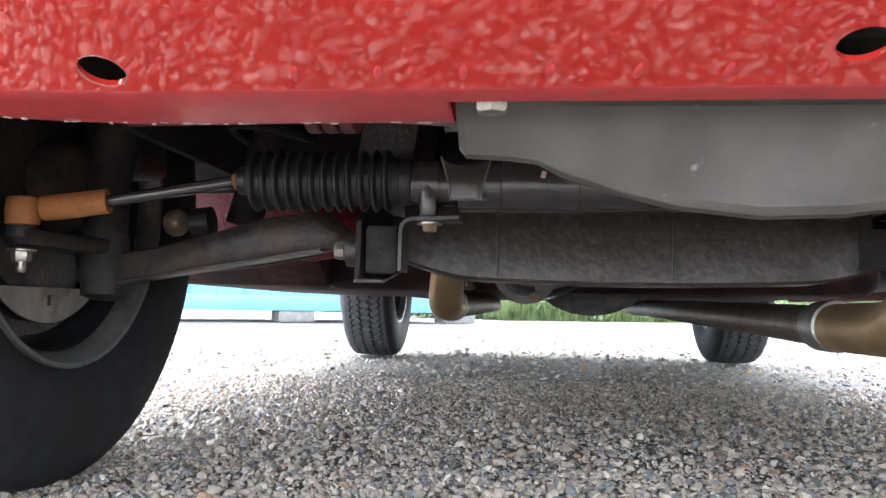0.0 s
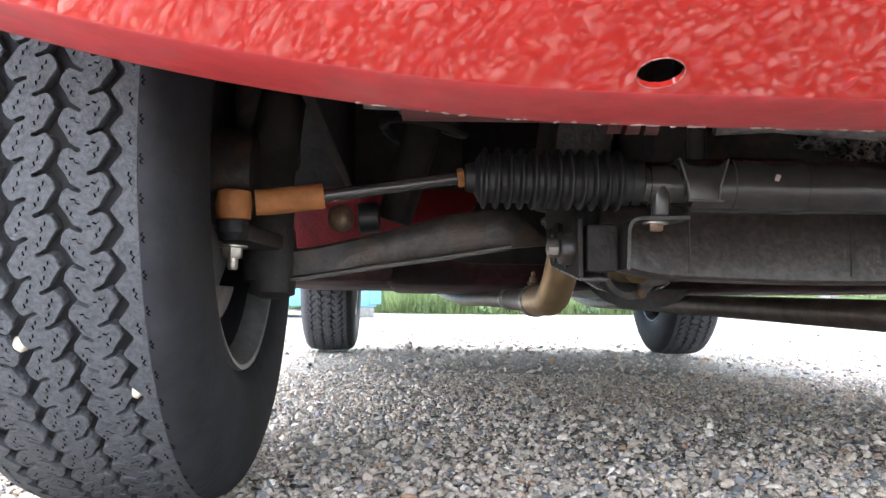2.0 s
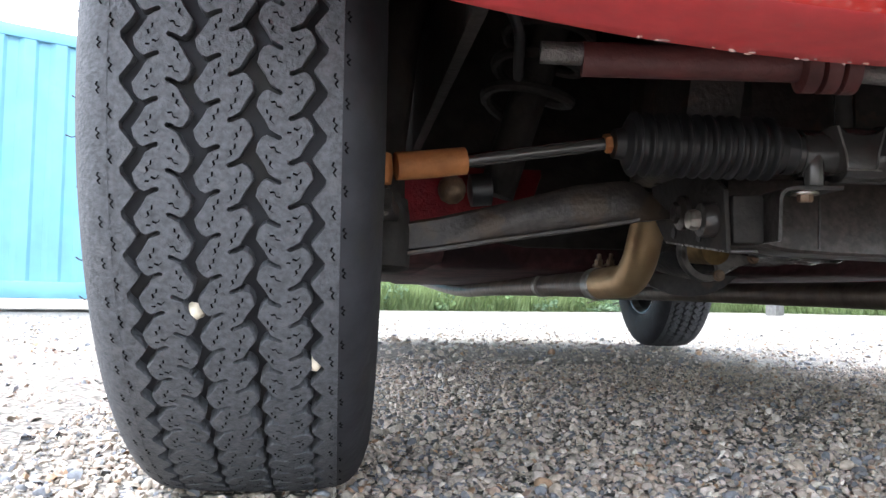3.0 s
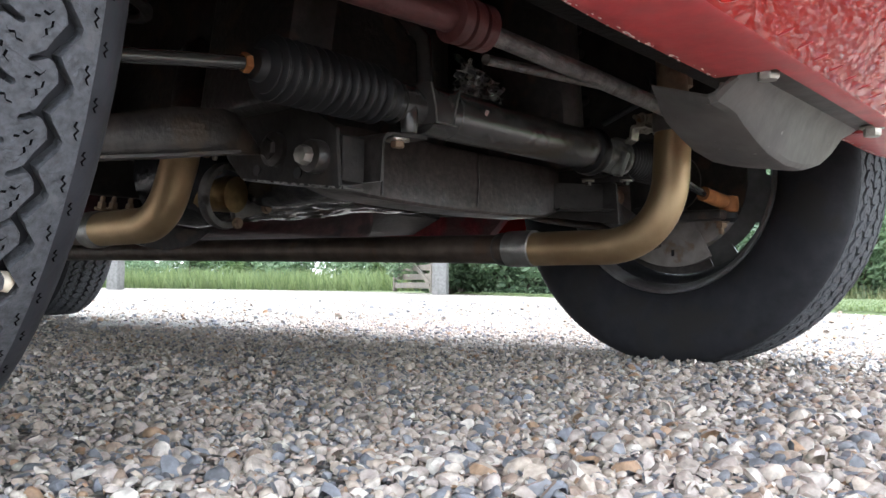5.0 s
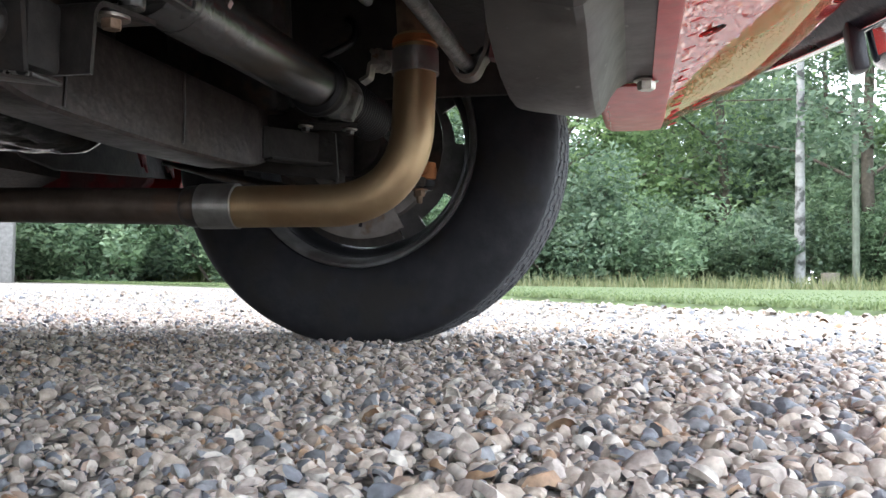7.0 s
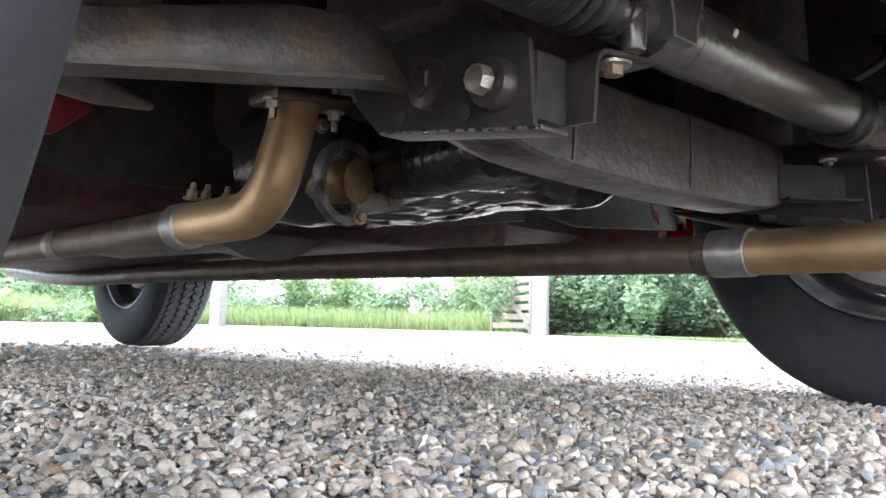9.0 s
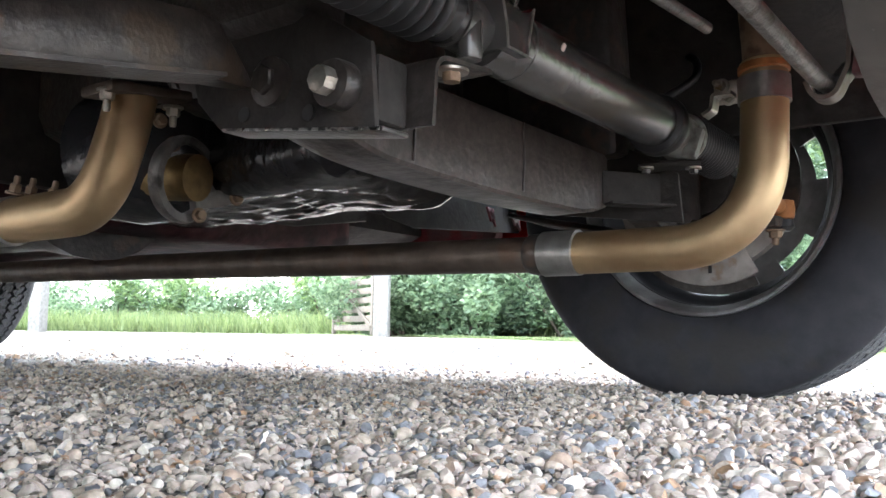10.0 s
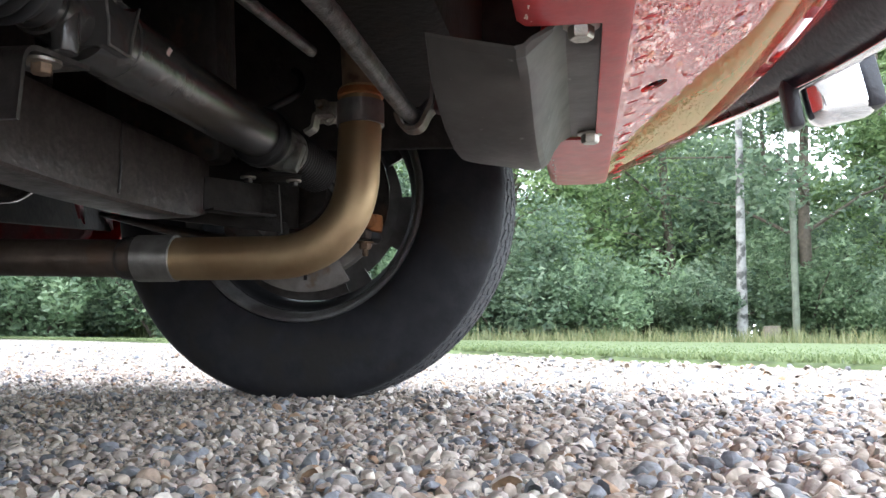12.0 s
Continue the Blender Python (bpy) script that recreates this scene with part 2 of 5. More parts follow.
WEED = leaf_material("dry_weed_stalks", (0.09, 0.12, 0.045), (0.23, 0.23, 0.12), 0.3)
LEAF_A = leaf_material("hazel_leaves", (0.081, 0.138, 0.079), (0.232, 0.325, 0.190))
LEAF_B = leaf_material("dark_oak_leaves", (0.063, 0.109, 0.074), (0.180, 0.250, 0.155))
LEAF_C = leaf_material("light_birch_leaves", (0.098, 0.167, 0.069), (0.253, 0.356, 0.155))
LAWN = mat("lawn_soil", (0.08, 0.112, 0.043), 0.95, var=0.3, scale=12, bump=0.4)
EARTH = mat("shaded_woodland_floor", (0.045, 0.06, 0.022), 0.95, var=0.3, scale=6, bump=0.4)


# ---------------------------------------------------------------- mesh helpers
def part(name, bm, material, parent=None, label="", smooth=True):
    me = bpy.data.meshes.new(name)
    bm.to_mesh(me)
    bm.free()
    if smooth:
        for p in me.polygons:
            p.use_smooth = True
        me.set_sharp_from_angle(angle=radians(38))
    me.materials.append(material)
    ob = new(name, me)
    if parent:
        ob.parent = parent
    if label:
        tagged(ob, label)
    return ob


def pydata(name, verts, faces, material, parent=None, label="", smooth=False):
    me = bpy.data.meshes.new(name)
    me.from_pydata(verts, [], faces)
    me.materials.append(material)
    if smooth:
        for p in me.polygons:
            p.use_smooth = True
    ob = new(name, me)
    if parent:
        ob.parent = parent
    if label:
        tagged(ob, label)
    return ob


def group_of(bm, before):
    return [v for v in bm.verts if v not in before]


def box(size, at=(0, 0, 0), turn=(0, 0, 0), bevel=0.003, bm=None, seg=2):
    bm = bm or bmesh.new()
    before = set(bm.verts)
    got = bmesh.ops.create_cube(bm, size=1.0)
    bmesh.ops.scale(bm, vec=size, verts=got["verts"])
    if bevel:
        edges = {e for v in got["verts"] for e in v.link_edges}
        bmesh.ops.bevel(bm, geom=list(edges), offset=bevel, segments=seg, affect="EDGES", profile=0.5)
    bmesh.ops.transform(bm, matrix=pose(*at, *turn), verts=group_of(bm, before))
    return bm


def smooth_path(points, n=8):
    pts = [Vector(p) for p in points]
    if n <= 1 or len(pts) < 3:
        return pts
    ext = [2 * pts[0] - pts[1], *pts, 2 * pts[-1] - pts[-2]]
    out = []
    for a, b, c, d in zip(ext, ext[1:], ext[2:], ext[3:]):
        for k in range(n):
            t = k / n
            out.append(0.5 * ((2 * b) + (c - a) * t + (2 * a - 5 * b + 4 * c - d) * t * t + (3 * b - a - 3 * c + d) * t ** 3))
    return out + [pts[-1]]


def bend(points, radius, n=10):
    """A polyline whose corners are rounded to a radius, as a pipe bender does."""
    pts = [Vector(p) for p in points]
    out = [pts[0]]
    for a, b, c in zip(pts, pts[1:], pts[2:]):
        u, v = (a - b).normalized(), (c - b).normalized()
        ang = u.angle(v)
        cut = min(radius / math.tan(ang / 2), (a - b).length * 0.49, (c - b).length * 0.49)
        p, q = b + u * cut, b + v * cut
        for k in range(n + 1):
            t = k / n
            out.append((1 - t) ** 2 * p + 2 * t * (1 - t) * (b * 0.82 + (p + q) * 0.09) + t * t * q)
    return out + [pts[-1]]


def tube(path, radius, seg=20, bm=None, caps=True, squash=1.0):
    """A round bar or pipe along a path; radius is a number or one per point."""
    bm = bm or bmesh.new()
    pts = [Vector(p) for p in path]
    rad = radius if isinstance(radius, (list, tuple)) else [radius] * len(pts)
    rings, side = [], None
    for i, p in enumerate(pts):
        d = (pts[min(i + 1, len(pts) - 1)] - pts[max(i - 1, 0)]).normalized()
        if side is None:
            side = d.orthogonal().normalized()
        side = (side - d * side.dot(d)).normalized()
        other = d.cross(side)
        rings.append([bm.verts.new(p + rad[i] * (math.cos(a) * side + squash * math.sin(a) * other)) for a in (2 * math.pi * k / seg for k in range(seg))])
    for r, s in zip(rings, rings[1:]):
        for k in range(seg):
            bm.faces.new((r[k], r[(k + 1) % seg], s[(k + 1) % seg], s[k]))
    if caps:
        bm.faces.new(list(reversed(rings[0])))
        bm.faces.new(rings[-1])
    bmesh.ops.recalc_face_normals(bm, faces=bm.faces)
    return bm


def lathe(profile, at, axis=(1, 0, 0), n=48, bm=None, closed=False):
    """Turns (radius, along) pairs about an axis through a place."""
    bm = bm or bmesh.new()
    turn = Vector((0, 0, 1)).rotation_difference(Vector(axis)).to_matrix().to_4x4()
    m = Matrix.Translation(at) @ turn
    rings = [[bm.verts.new(m @ Vector((r * math.cos(a), r * math.sin(a), h))) for a in (2 * math.pi * k / n for k in range(n))] for r, h in profile]
    pairs = list(zip(rings, rings[1:])) + ([(rings[-1], rings[0])] if closed else [])
    for r, s in pairs:
        for k in range(n):
            bm.faces.new((r[k], r[(k + 1) % n], s[(k + 1) % n], s[k]))
    if not closed:
        for ring in (rings[0], rings[-1]):
            bm.faces.new(ring)
    bmesh.ops.recalc_face_normals(bm, faces=bm.faces)
    return bm


def prism(outline, thick, m, bm=None, bevel=0.0):
    """A plate: a 2D outline (in the local x, y) of a thickness along local z."""
    bm = bm or bmesh.new()
    lo = [bm.verts.new(m @ Vector((x, y, -thick / 2))) for x, y in outline]
    hi = [bm.verts.new(m @ Vector((x, y, thick / 2))) for x, y in outline]
    k = len(outline)
    faces = [bm.faces.new(list(reversed(lo))), bm.faces.new(hi)]
    faces += [bm.faces.new((lo[i], lo[(i + 1) % k], hi[(i + 1) % k], hi[i])) for i in range(k)]
    bmesh.ops.recalc_face_normals(bm, faces=faces)
    if bevel:
        edges = {e for f in faces[:2] for e in f.edges}
        bmesh.ops.bevel(bm, geom=list(edges), offset=bevel, segments=2, affect="EDGES", profile=0.5)
    return bm


def hexbolt(at, axis, head=0.009, height=0.008, washer=True, shank=0.0):
    """A hexagon head on a washer; axis points out of the surface."""
    w = 0.0022 if washer else 0.0
    bm = bmesh.new()
    if washer:
        lathe([(head * 1.42, 0), (head * 1.42, w * 0.7), (head * 1.3, w)], at, axis, 20, bm)
    lathe([(head, w), (head, w + height * 0.78), (head * 0.86, w + height), (head * 0.5, w + height)], at, axis, 6, bm)
    if shank:
        lathe([(head * 0.52, w + height), (head * 0.52, w + height + shank), (head * 0.4, w + height + shank + 0.002)], at, axis, 14, bm)
    return bm


# ---------------------------------------------------------------- ground
def ground_sheet():
    """One gravel sheet to the horizon, a little uneven away from the car."""
    edges = sorted({round(s * v, 3) for s in (-1, 1) for v in (0, 0.5, 1, 1.6, 2.4, 3.6, 5, 7, 10, 14, 20, 30, 60, 120, 300, 900)})
    bm = bmesh.new()
    grid = [[bm.verts.new((x, y + 0.5, -0.0085)) for x in edges] for y in edges]
    for a, b in zip(grid, grid[1:]):
        for i in range(len(edges) - 1):
            bm.faces.new((a[i], a[i + 1], b[i + 1], b[i]))
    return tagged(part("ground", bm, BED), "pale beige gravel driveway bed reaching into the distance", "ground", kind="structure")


ground_sheet()


def pebble_field(name, count, spread, size, detail, seed, label, squeeze=None):
    """Loose rounded stones scattered over the bed: real stones joined into one object."""
    rng = np.random.default_rng(seed)
    ico = bmesh.new()
    bmesh.ops.create_icosphere(ico, subdivisions=detail, radius=1.0)
    base = np.array([v.co[:] for v in ico.verts])
    tris = np.array([[v.index for v in f.verts] for f in ico.faces])
    # the buried underside is left open
    tris = tris[base[tris][..., 2].mean(1) > -0.4]
    keep = np.unique(tris)
    base, tris = base[keep], np.searchsorted(keep, tris)
    ico.free()
    xy = spread(rng, count)
    count = len(xy)
    s = np.clip(size * np.exp(rng.normal(0, 0.46, count)), size * 0.45, size * 2.7)
    # the drive is finer and more trodden in under the car
    s *= np.interp(xy[:, 1], [-0.45, -0.15, 0.1, 0.6], [1.05, 0.86, 0.75, 0.75])
    r1 = np.ones((count, 3))
    r1[:, 0] = rng.uniform(0.85, 1.45, count)
    r1[:, 1] = rng.uniform(0.75, 1.1, count)
    r1[:, 2] = rng.uniform(0.5, 0.95, count)
    v = np.repeat(base[None], count, 0)
    # uneven lumps, so that no two stones share an outline
    for _ in range(3):
        d = rng.normal(size=(count, 1, 3))
        d /= np.linalg.norm(d, axis=2, keepdims=True)
        v *= 1 + (rng.uniform(-0.16, 0.12, (count, 1)) * np.clip((v * d).sum(2), -0.2, 1))[..., None]
    # worn flats where the stones broke
    for _ in range(9):
        d = rng.normal(size=(count, 1, 3))
        d /= np.linalg.norm(d, axis=2, keepdims=True)
        over = np.clip((v * d).sum(2) - rng.uniform(0.48, 0.9, (count, 1)), 0, None)
        v -= over[..., None] * d * 0.9
    v *= (s[:, None] * r1)[:, None, :]
    tilt = rng.normal(0, 0.5, (count, 2))
    a = rng.uniform(0, 2 * np.pi, count)
    cz, sz = np.cos(a), np.sin(a)
    cx, sx, cy, sy = np.cos(tilt[:, 0]), np.sin(tilt[:, 0]), np.cos(tilt[:, 1]), np.sin(tilt[:, 1])
    x, y, z = v[..., 0], v[..., 1], v[..., 2]
    y, z = y * cx[:, None] - z * sx[:, None], y * sx[:, None] + z * cx[:, None]
    x, z = x * cy[:, None] + z * sy[:, None], -x * sy[:, None] + z * cy[:, None]
    x, y = x * cz[:, None] - y * sz[:, None], x * sz[:, None] + y * cz[:, None]
    lift = -0.0075 + rng.uniform(-0.3, 0.8, count) * s * 0.6
    p = np.stack([x + xy[:, :1], y + xy[:, 1:], z + lift[:, None]], -1).reshape(-1, 3)
    f = (tris[None] + (np.arange(count) * len(base))[:, None, None]).reshape(-1, 3)
    me = bpy.data.meshes.new(name)
    me.vertices.add(len(p))
    me.vertices.foreach_set("co", p.astype(np.float32).ravel())
    me.loops.add(f.size)
    me.loops.foreach_set("vertex_index", f.astype(np.int32).ravel())
    me.polygons.add(len(f))
    me.polygons.foreach_set("loop_start", (np.arange(len(f)) * 3).astype(np.int32))
    me.polygons.foreach_set("use_smooth", np.ones(len(f), bool))
    me.update(calc_edges=True)
    me.set_sharp_from_angle(angle=radians(48 if detail == 1 else 34))
    me.materials.append(STONE)
    return tagged(new(name, me), label, "gravel", kind="stuff")


NEAR = (-0.62, 0.52, -0.92, 0.15)     # x and y of the patch with the finest stones
MID = (-0.95, 1.5, -0.95, 1.4)


def in_box(rng, n, b):
    return np.stack([rng.uniform(b[0], b[1], n), rng.uniform(b[2], b[3], n)], -1)


def spread_near(rng, n):
    return in_box(rng, n, NEAR)


def spread_mid(rng, n):
    p = in_box(rng, n, (MID[0], MID[1], 0, 1))
    p[:, 1] = MID[2] + (MID[3] - MID[2]) * p[:, 1] ** 1.05
    inner = (p[:, 0] > NEAR[0]) & (p[:, 0] < NEAR[1]) & (p[:, 1] > NEAR[2]) & (p[:, 1] < NEAR[3])
    return p[~inner]


def spread_far(rng, n):
    """Thins out with the distance from the car."""
    r, a = 0.6 + 5.6 * rng.uniform(0, 1, n) ** 0.8, rng.uniform(0, 2 * np.pi, n)
    p = np.stack([0.3 + r * np.cos(a), 0.6 + r * np.sin(a)], -1)
    inner = (p[:, 0] > MID[0]) & (p[:, 0] < MID[1]) & (p[:, 1] > MID[2]) & (p[:, 1] < MID[3])
    return p[~inner & off_lawn(p)]


def off_lawn(p):
    """True on the gravel side of the lawn's edge."""
    return p[:, 0] < lawn_edge(p[:, 1]) - 0.02


def lawn_edge(y):
    """Where the lawn begins, east of the car."""
    return np.interp(y, [-6, -3, -1.35, -0.78, 0.3, 2.5, 6.5, 12, 40], [0.9, 1.4, 2.15, 2.6, 4.0, 6.4, 9.6, 12.6, 16])


pebble_field("gravel", 31000, spread_near, 0.0037, 2, 11, "loose rounded beige and grey river pebbles beside the front wheel")
pebble_field("gravel", 74000, spread_mid, 0.0043, 1, 12, "loose rounded beige and grey river pebbles under the car")
pebble_field("gravel", 34000, spread_far, 0.0075, 1, 13, "pale loose river pebbles spread across the drive")


# ---------------------------------------------------------------- the car
car = tagged(new("sports_car"), "red fibreglass classic sports car parked on pale gravel", "car")
R_TYRE, TRACK_F, TRACK_R, AXLE_R = 0.316, 0.657, 0.68, 2.37
HUB_Z, HUB_Z_REAR = 0.303, 0.313


def tyre_meshes():
    """Carcass, tread and rim of one wheel about the origin, its axle along x, outer side at +x."""
    R = R_TYRE
    half = [(0.189, 0.072), (0.196, 0.0835), (0.210, 0.0905), (0.230, 0.0942), (0.254, 0.0950), (0.2790, 0.0925), (0.2935, 0.0875), (0.3020, 0.0825), (0.3079, 0.0765), (0.3112, 0.0700),
            (0.3116, 0.0668), (0.3050, 0.0655), (0.3050, 0.0550), (0.3058, 0.0300)]
    prof = [(r, -h) for r, h in half] + [(0.306, 0.0)] + [(r, h) for r, h in half[::-1]]
    tyre = lathe(prof, (0, 0, 0), (1, 0, 0), 96, closed=True)
    # three zigzag ribs with hooked slots and wriggling sipes, and a saw-edged shoulder rib each side
    N = 77
    step = 2 * math.pi / N
    pitch = step * R
    verts, faces, sipe_v, sipe_f = [], [], [], []

    def lift(u, ang, h):
        """u across the tread, angle round it, height over the groove floor."""
        drop = 0.0046 * (abs(u) / 0.072) ** 2.6 + 0.0075 * (max(0.0, abs(u) - 0.068) / 0.015) ** 2
        r = R - 0.0098 - drop + h
        return (u, r * math.sin(ang), r * math.cos(ang))

    def block(outline, bottom=-0.003, top=0.0098, ease=0.0012):
        k, first = len(outline), len(verts)
        cu, ca = sum(p[0] for p in outline) / k, sum(p[1] for p in outline) / k
        verts.extend(lift(u, a, bottom) for u, a in outline)
        verts.extend(lift(u, a, top - ease) for u, a in outline)
        verts.extend(lift(u + (cu - u) * 0.05, a, top) for u, a in outline)
        for i in range(k):
            j = (i + 1) % k
            faces.append((first + i, first + j, first + k + j, first + k + i))
            faces.append((first + k + i, first + k + j, first + 2 * k + j, first + 2 * k + i))
        faces.append(tuple(first + 2 * k + i for i in range(k)))

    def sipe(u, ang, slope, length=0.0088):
        """A thin wriggling cut: its shade painted as near-black strips a hair over the block."""
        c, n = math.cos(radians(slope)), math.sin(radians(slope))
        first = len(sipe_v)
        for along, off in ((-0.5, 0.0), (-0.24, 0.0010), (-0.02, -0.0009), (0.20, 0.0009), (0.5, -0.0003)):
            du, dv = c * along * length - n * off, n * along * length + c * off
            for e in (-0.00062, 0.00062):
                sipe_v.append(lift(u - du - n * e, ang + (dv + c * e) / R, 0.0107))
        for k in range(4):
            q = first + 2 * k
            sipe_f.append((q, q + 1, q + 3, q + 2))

    def turned(loop):
        return [(-u, 1 - f) for u, f in loop]

    # one saw-toothed edge with a hooked slot, used turned for the middle rib and mirrored for the side ribs
    edge = [(-17.0, 0), (-15.8, 0.20), (-13.2, 0.34), (-10.8, 0.385), (-5.0, 0.290), (-2.9, 0.275), (-1.7, 0.320), (-2.4, 0.385), (-5.0, 0.420), (-9.2, 0.515), (-12.0, 0.72)]
    rib_mid = edge + [(-17.0, 1.0)] + [(-u, 1.08 - f) for u, f in edge] + [(17.0, 0.08)]
    rib_side = edge + [(-17.0, 1.0), (16.5, 1.57)] + [(-u * 0.97, f + 0.57) for u, f in edge[:0:-1]] + [(16.5, 0.57)]
    cuts_mid = [(-4.8, 0.66, -62), (-8.0, 0.05, -62), (4.8, 0.42, -62), (8.0, 0.03, -62)]
    cuts_side = [(-7.6, 0.84, -62), (-5.4, 0.09, -22), (8.4, 0.36, 66), (5.8, 0.66, 36)]
    for centre, rib, cuts in ((0.0345, rib_side, cuts_side), (0.0, rib_mid, cuts_mid), (-0.0345, turned(rib_side), [(-u, 1 - f, a) for u, f, a in cuts_side])):
        for k in range(N):
            block([(centre - u * 0.001, (k + f) * step) for u, f in rib])
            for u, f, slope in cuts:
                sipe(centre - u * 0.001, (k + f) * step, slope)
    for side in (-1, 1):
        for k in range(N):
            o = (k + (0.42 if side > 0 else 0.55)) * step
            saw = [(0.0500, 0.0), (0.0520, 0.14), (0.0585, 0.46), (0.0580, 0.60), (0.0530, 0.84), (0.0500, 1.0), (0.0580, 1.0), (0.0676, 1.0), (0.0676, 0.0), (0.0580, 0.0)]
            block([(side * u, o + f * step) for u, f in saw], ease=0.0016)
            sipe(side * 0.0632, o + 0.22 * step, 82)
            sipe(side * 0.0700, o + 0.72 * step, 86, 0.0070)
    tread = bpy.data.meshes.new("tread")
    tread.from_pydata(verts, [], faces)
    tread.materials.append(TREAD)
    sipes = bpy.data.meshes.new("sipe_shade")
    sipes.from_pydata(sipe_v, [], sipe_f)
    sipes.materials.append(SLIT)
    # pressed steel rim: flanges and barrel, a black-painted well, and a dished centre with six slots round its edge
    rim = lathe([(0.193, -0.080), (0.1915, -0.0848), (0.187, -0.0838), (0.1815, -0.076), (0.1775, -0.064), (0.1762, -0.046), (0.171, -0.040), (0.163, -0.026), (0.159, -0.010), (0.161, 0.020), (0.172, 0.040),
                 (0.177, 0.058), (0.186, 0.066), (0.192, 0.068), (0.193, 0.064), (0.183, 0.055), (0.176, 0.036), (0.165, 0.016), (0.163, -0.008), (0.167, -0.022), (0.180, -0.046), (0.183, -0.066)], (0, 0, 0), (1, 0, 0), 80, closed=True)
    lathe([(0.032, 0.030), (0.050, 0.034), (0.085, 0.026), (0.120, 0.034), (0.131, 0.033), (0.133, 0.029), (0.120, 0.028), (0.085, 0.020), (0.050, 0.028), (0.032, 0.025)], (0, 0, 0), (1, 0, 0), 64, rim, closed=True)
    for k in range(6):
        a0 = radians(60 * k - 60.5)
        arc = [a0 + radians(3.2 * q) for q in range(12)]
        sector = [(0.127 * math.sin(a), 0.127 * math.cos(a)) for a in arc] + [(0.1645 * math.sin(a), 0.1645 * math.cos(a)) for a in arc[::-1]]
        prism(sector, 0.005, pose(0.027, 0, 0, 90, 0, 90), rim)
    well = lathe([(0.1755, -0.0600), (0.1745, -0.0455), (0.1695, -0.0395), (0.1615, -0.0255), (0.1575, -0.010), (0.1590, 0.018), (0.1598, 0.018), (0.1583, -0.010), (0.1623, -0.0255), (0.1703, -0.0395), (0.1753, -0.0455), (0.1763, -0.0600)],
                 (0, 0, 0), (1, 0, 0), 72, closed=True)
    shoulder = lathe([(0.3108, 0.0648), (0.3127, 0.0652), (0.3123, 0.0672), (0.3117, 0.0700), (0.3101, 0.0735), (0.3083, 0.0765), (0.3056, 0.0796), (0.3024, 0.0826), (0.2985, 0.0853), (0.2940, 0.0878), (0.2935, 0.0872), (0.3018, 0.0820), (0.3070, 0.0760), (0.3110, 0.0690)],
                     (0, 0, 0), (1, 0, 0), 96, closed=True)
    # moulding hairs left on the outer shoulder
    hair = bmesh.new()
    for k in range(N):
        a = (k + 0.3 + 0.17 * math.sin(k * 2.3)) * step
        u0, r0 = 0.0835, R - 0.022
        reach = 0.006 + 0.004 * math.sin(k * 1.7)
        tube([(u0, r0 * math.sin(a), r0 * math.cos(a)), (u0 + reach * 0.6, (r0 + 0.001) * math.sin(a + 0.004), (r0 + 0.001) * math.cos(a + 0.004)), (u0 + reach, (r0 - 0.001) * math.sin(a), (r0 - 0.001) * math.cos(a))], 0.00045, 4, hair)
    return tyre, tread, sipes, rim, well, hair, shoulder


def wheel(side, at, front):
    """A road wheel under the car; side is -1 or 1 for which flank it faces."""
    hub = new("wheel")
    hub.parent = car
    # one front wheel toes in a little
    steer, grow = (-2.2, 1.012) if front and side > 0 else (0.0, 1.0)
    hub.matrix_basis = pose(*at, 0, 0, steer + (0 if side > 0 else 180)) @ pose(0, 0, 0, 0 if side > 0 else 78.05, 0, 0) @ Matrix.Scale(grow, 4)
    tagged(hub, "black road tyre with a zigzag tread on a dull steel rim")
    return hub


tyre_bm, tread_mesh, sipe_mesh, rim_bm, well_bm, hair_bm, shoulder_bm = tyre_meshes()
places = [(-1, (-TRACK_F, -0.001, HUB_Z), True), (1, (TRACK_F + 0.016, -0.008, HUB_Z), True), (-1, (-TRACK_R, AXLE_R, HUB_Z_REAR), False), (1, (TRACK_R - 0.055, AXLE_R, HUB_Z_REAR), False)]
made = None
wheels = []
for side, at, front in places:
    hub = wheel(side, at, front)
    wheels.append(hub)
    if made is None:
        tyre_ob = part("tyre", tyre_bm, RUBBER, hub)
        tread_ob = new("tread", tread_mesh)
        rim_ob = part("rim", rim_bm, RIM, hub, "dull grey pressed steel rim")
        well_ob = part("rim_well", well_bm, WELL, hub, "black-painted inside of the rim")
        tread_ob.parent = tyre_ob
        sipe_ob = new("sipe_shade", sipe_mesh)
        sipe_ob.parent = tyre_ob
        hair_ob = tagged(part("moulding_hair", hair_bm, RUBBER, tyre_ob), "fine rubber moulding hairs", kind="stuff")
        band_ob = part("shoulder_band", shoulder_bm, TREAD, tyre_ob)
        made = (tyre_ob, tread_ob, sipe_ob, hair_ob, band_ob, rim_ob, well_ob)
    else:
        twin = None
        for o in made:
            c = o.copy()
            scene.collection.objects.link(c)
            c.parent = twin if o.parent is tyre_ob else hub
            twin = twin or c
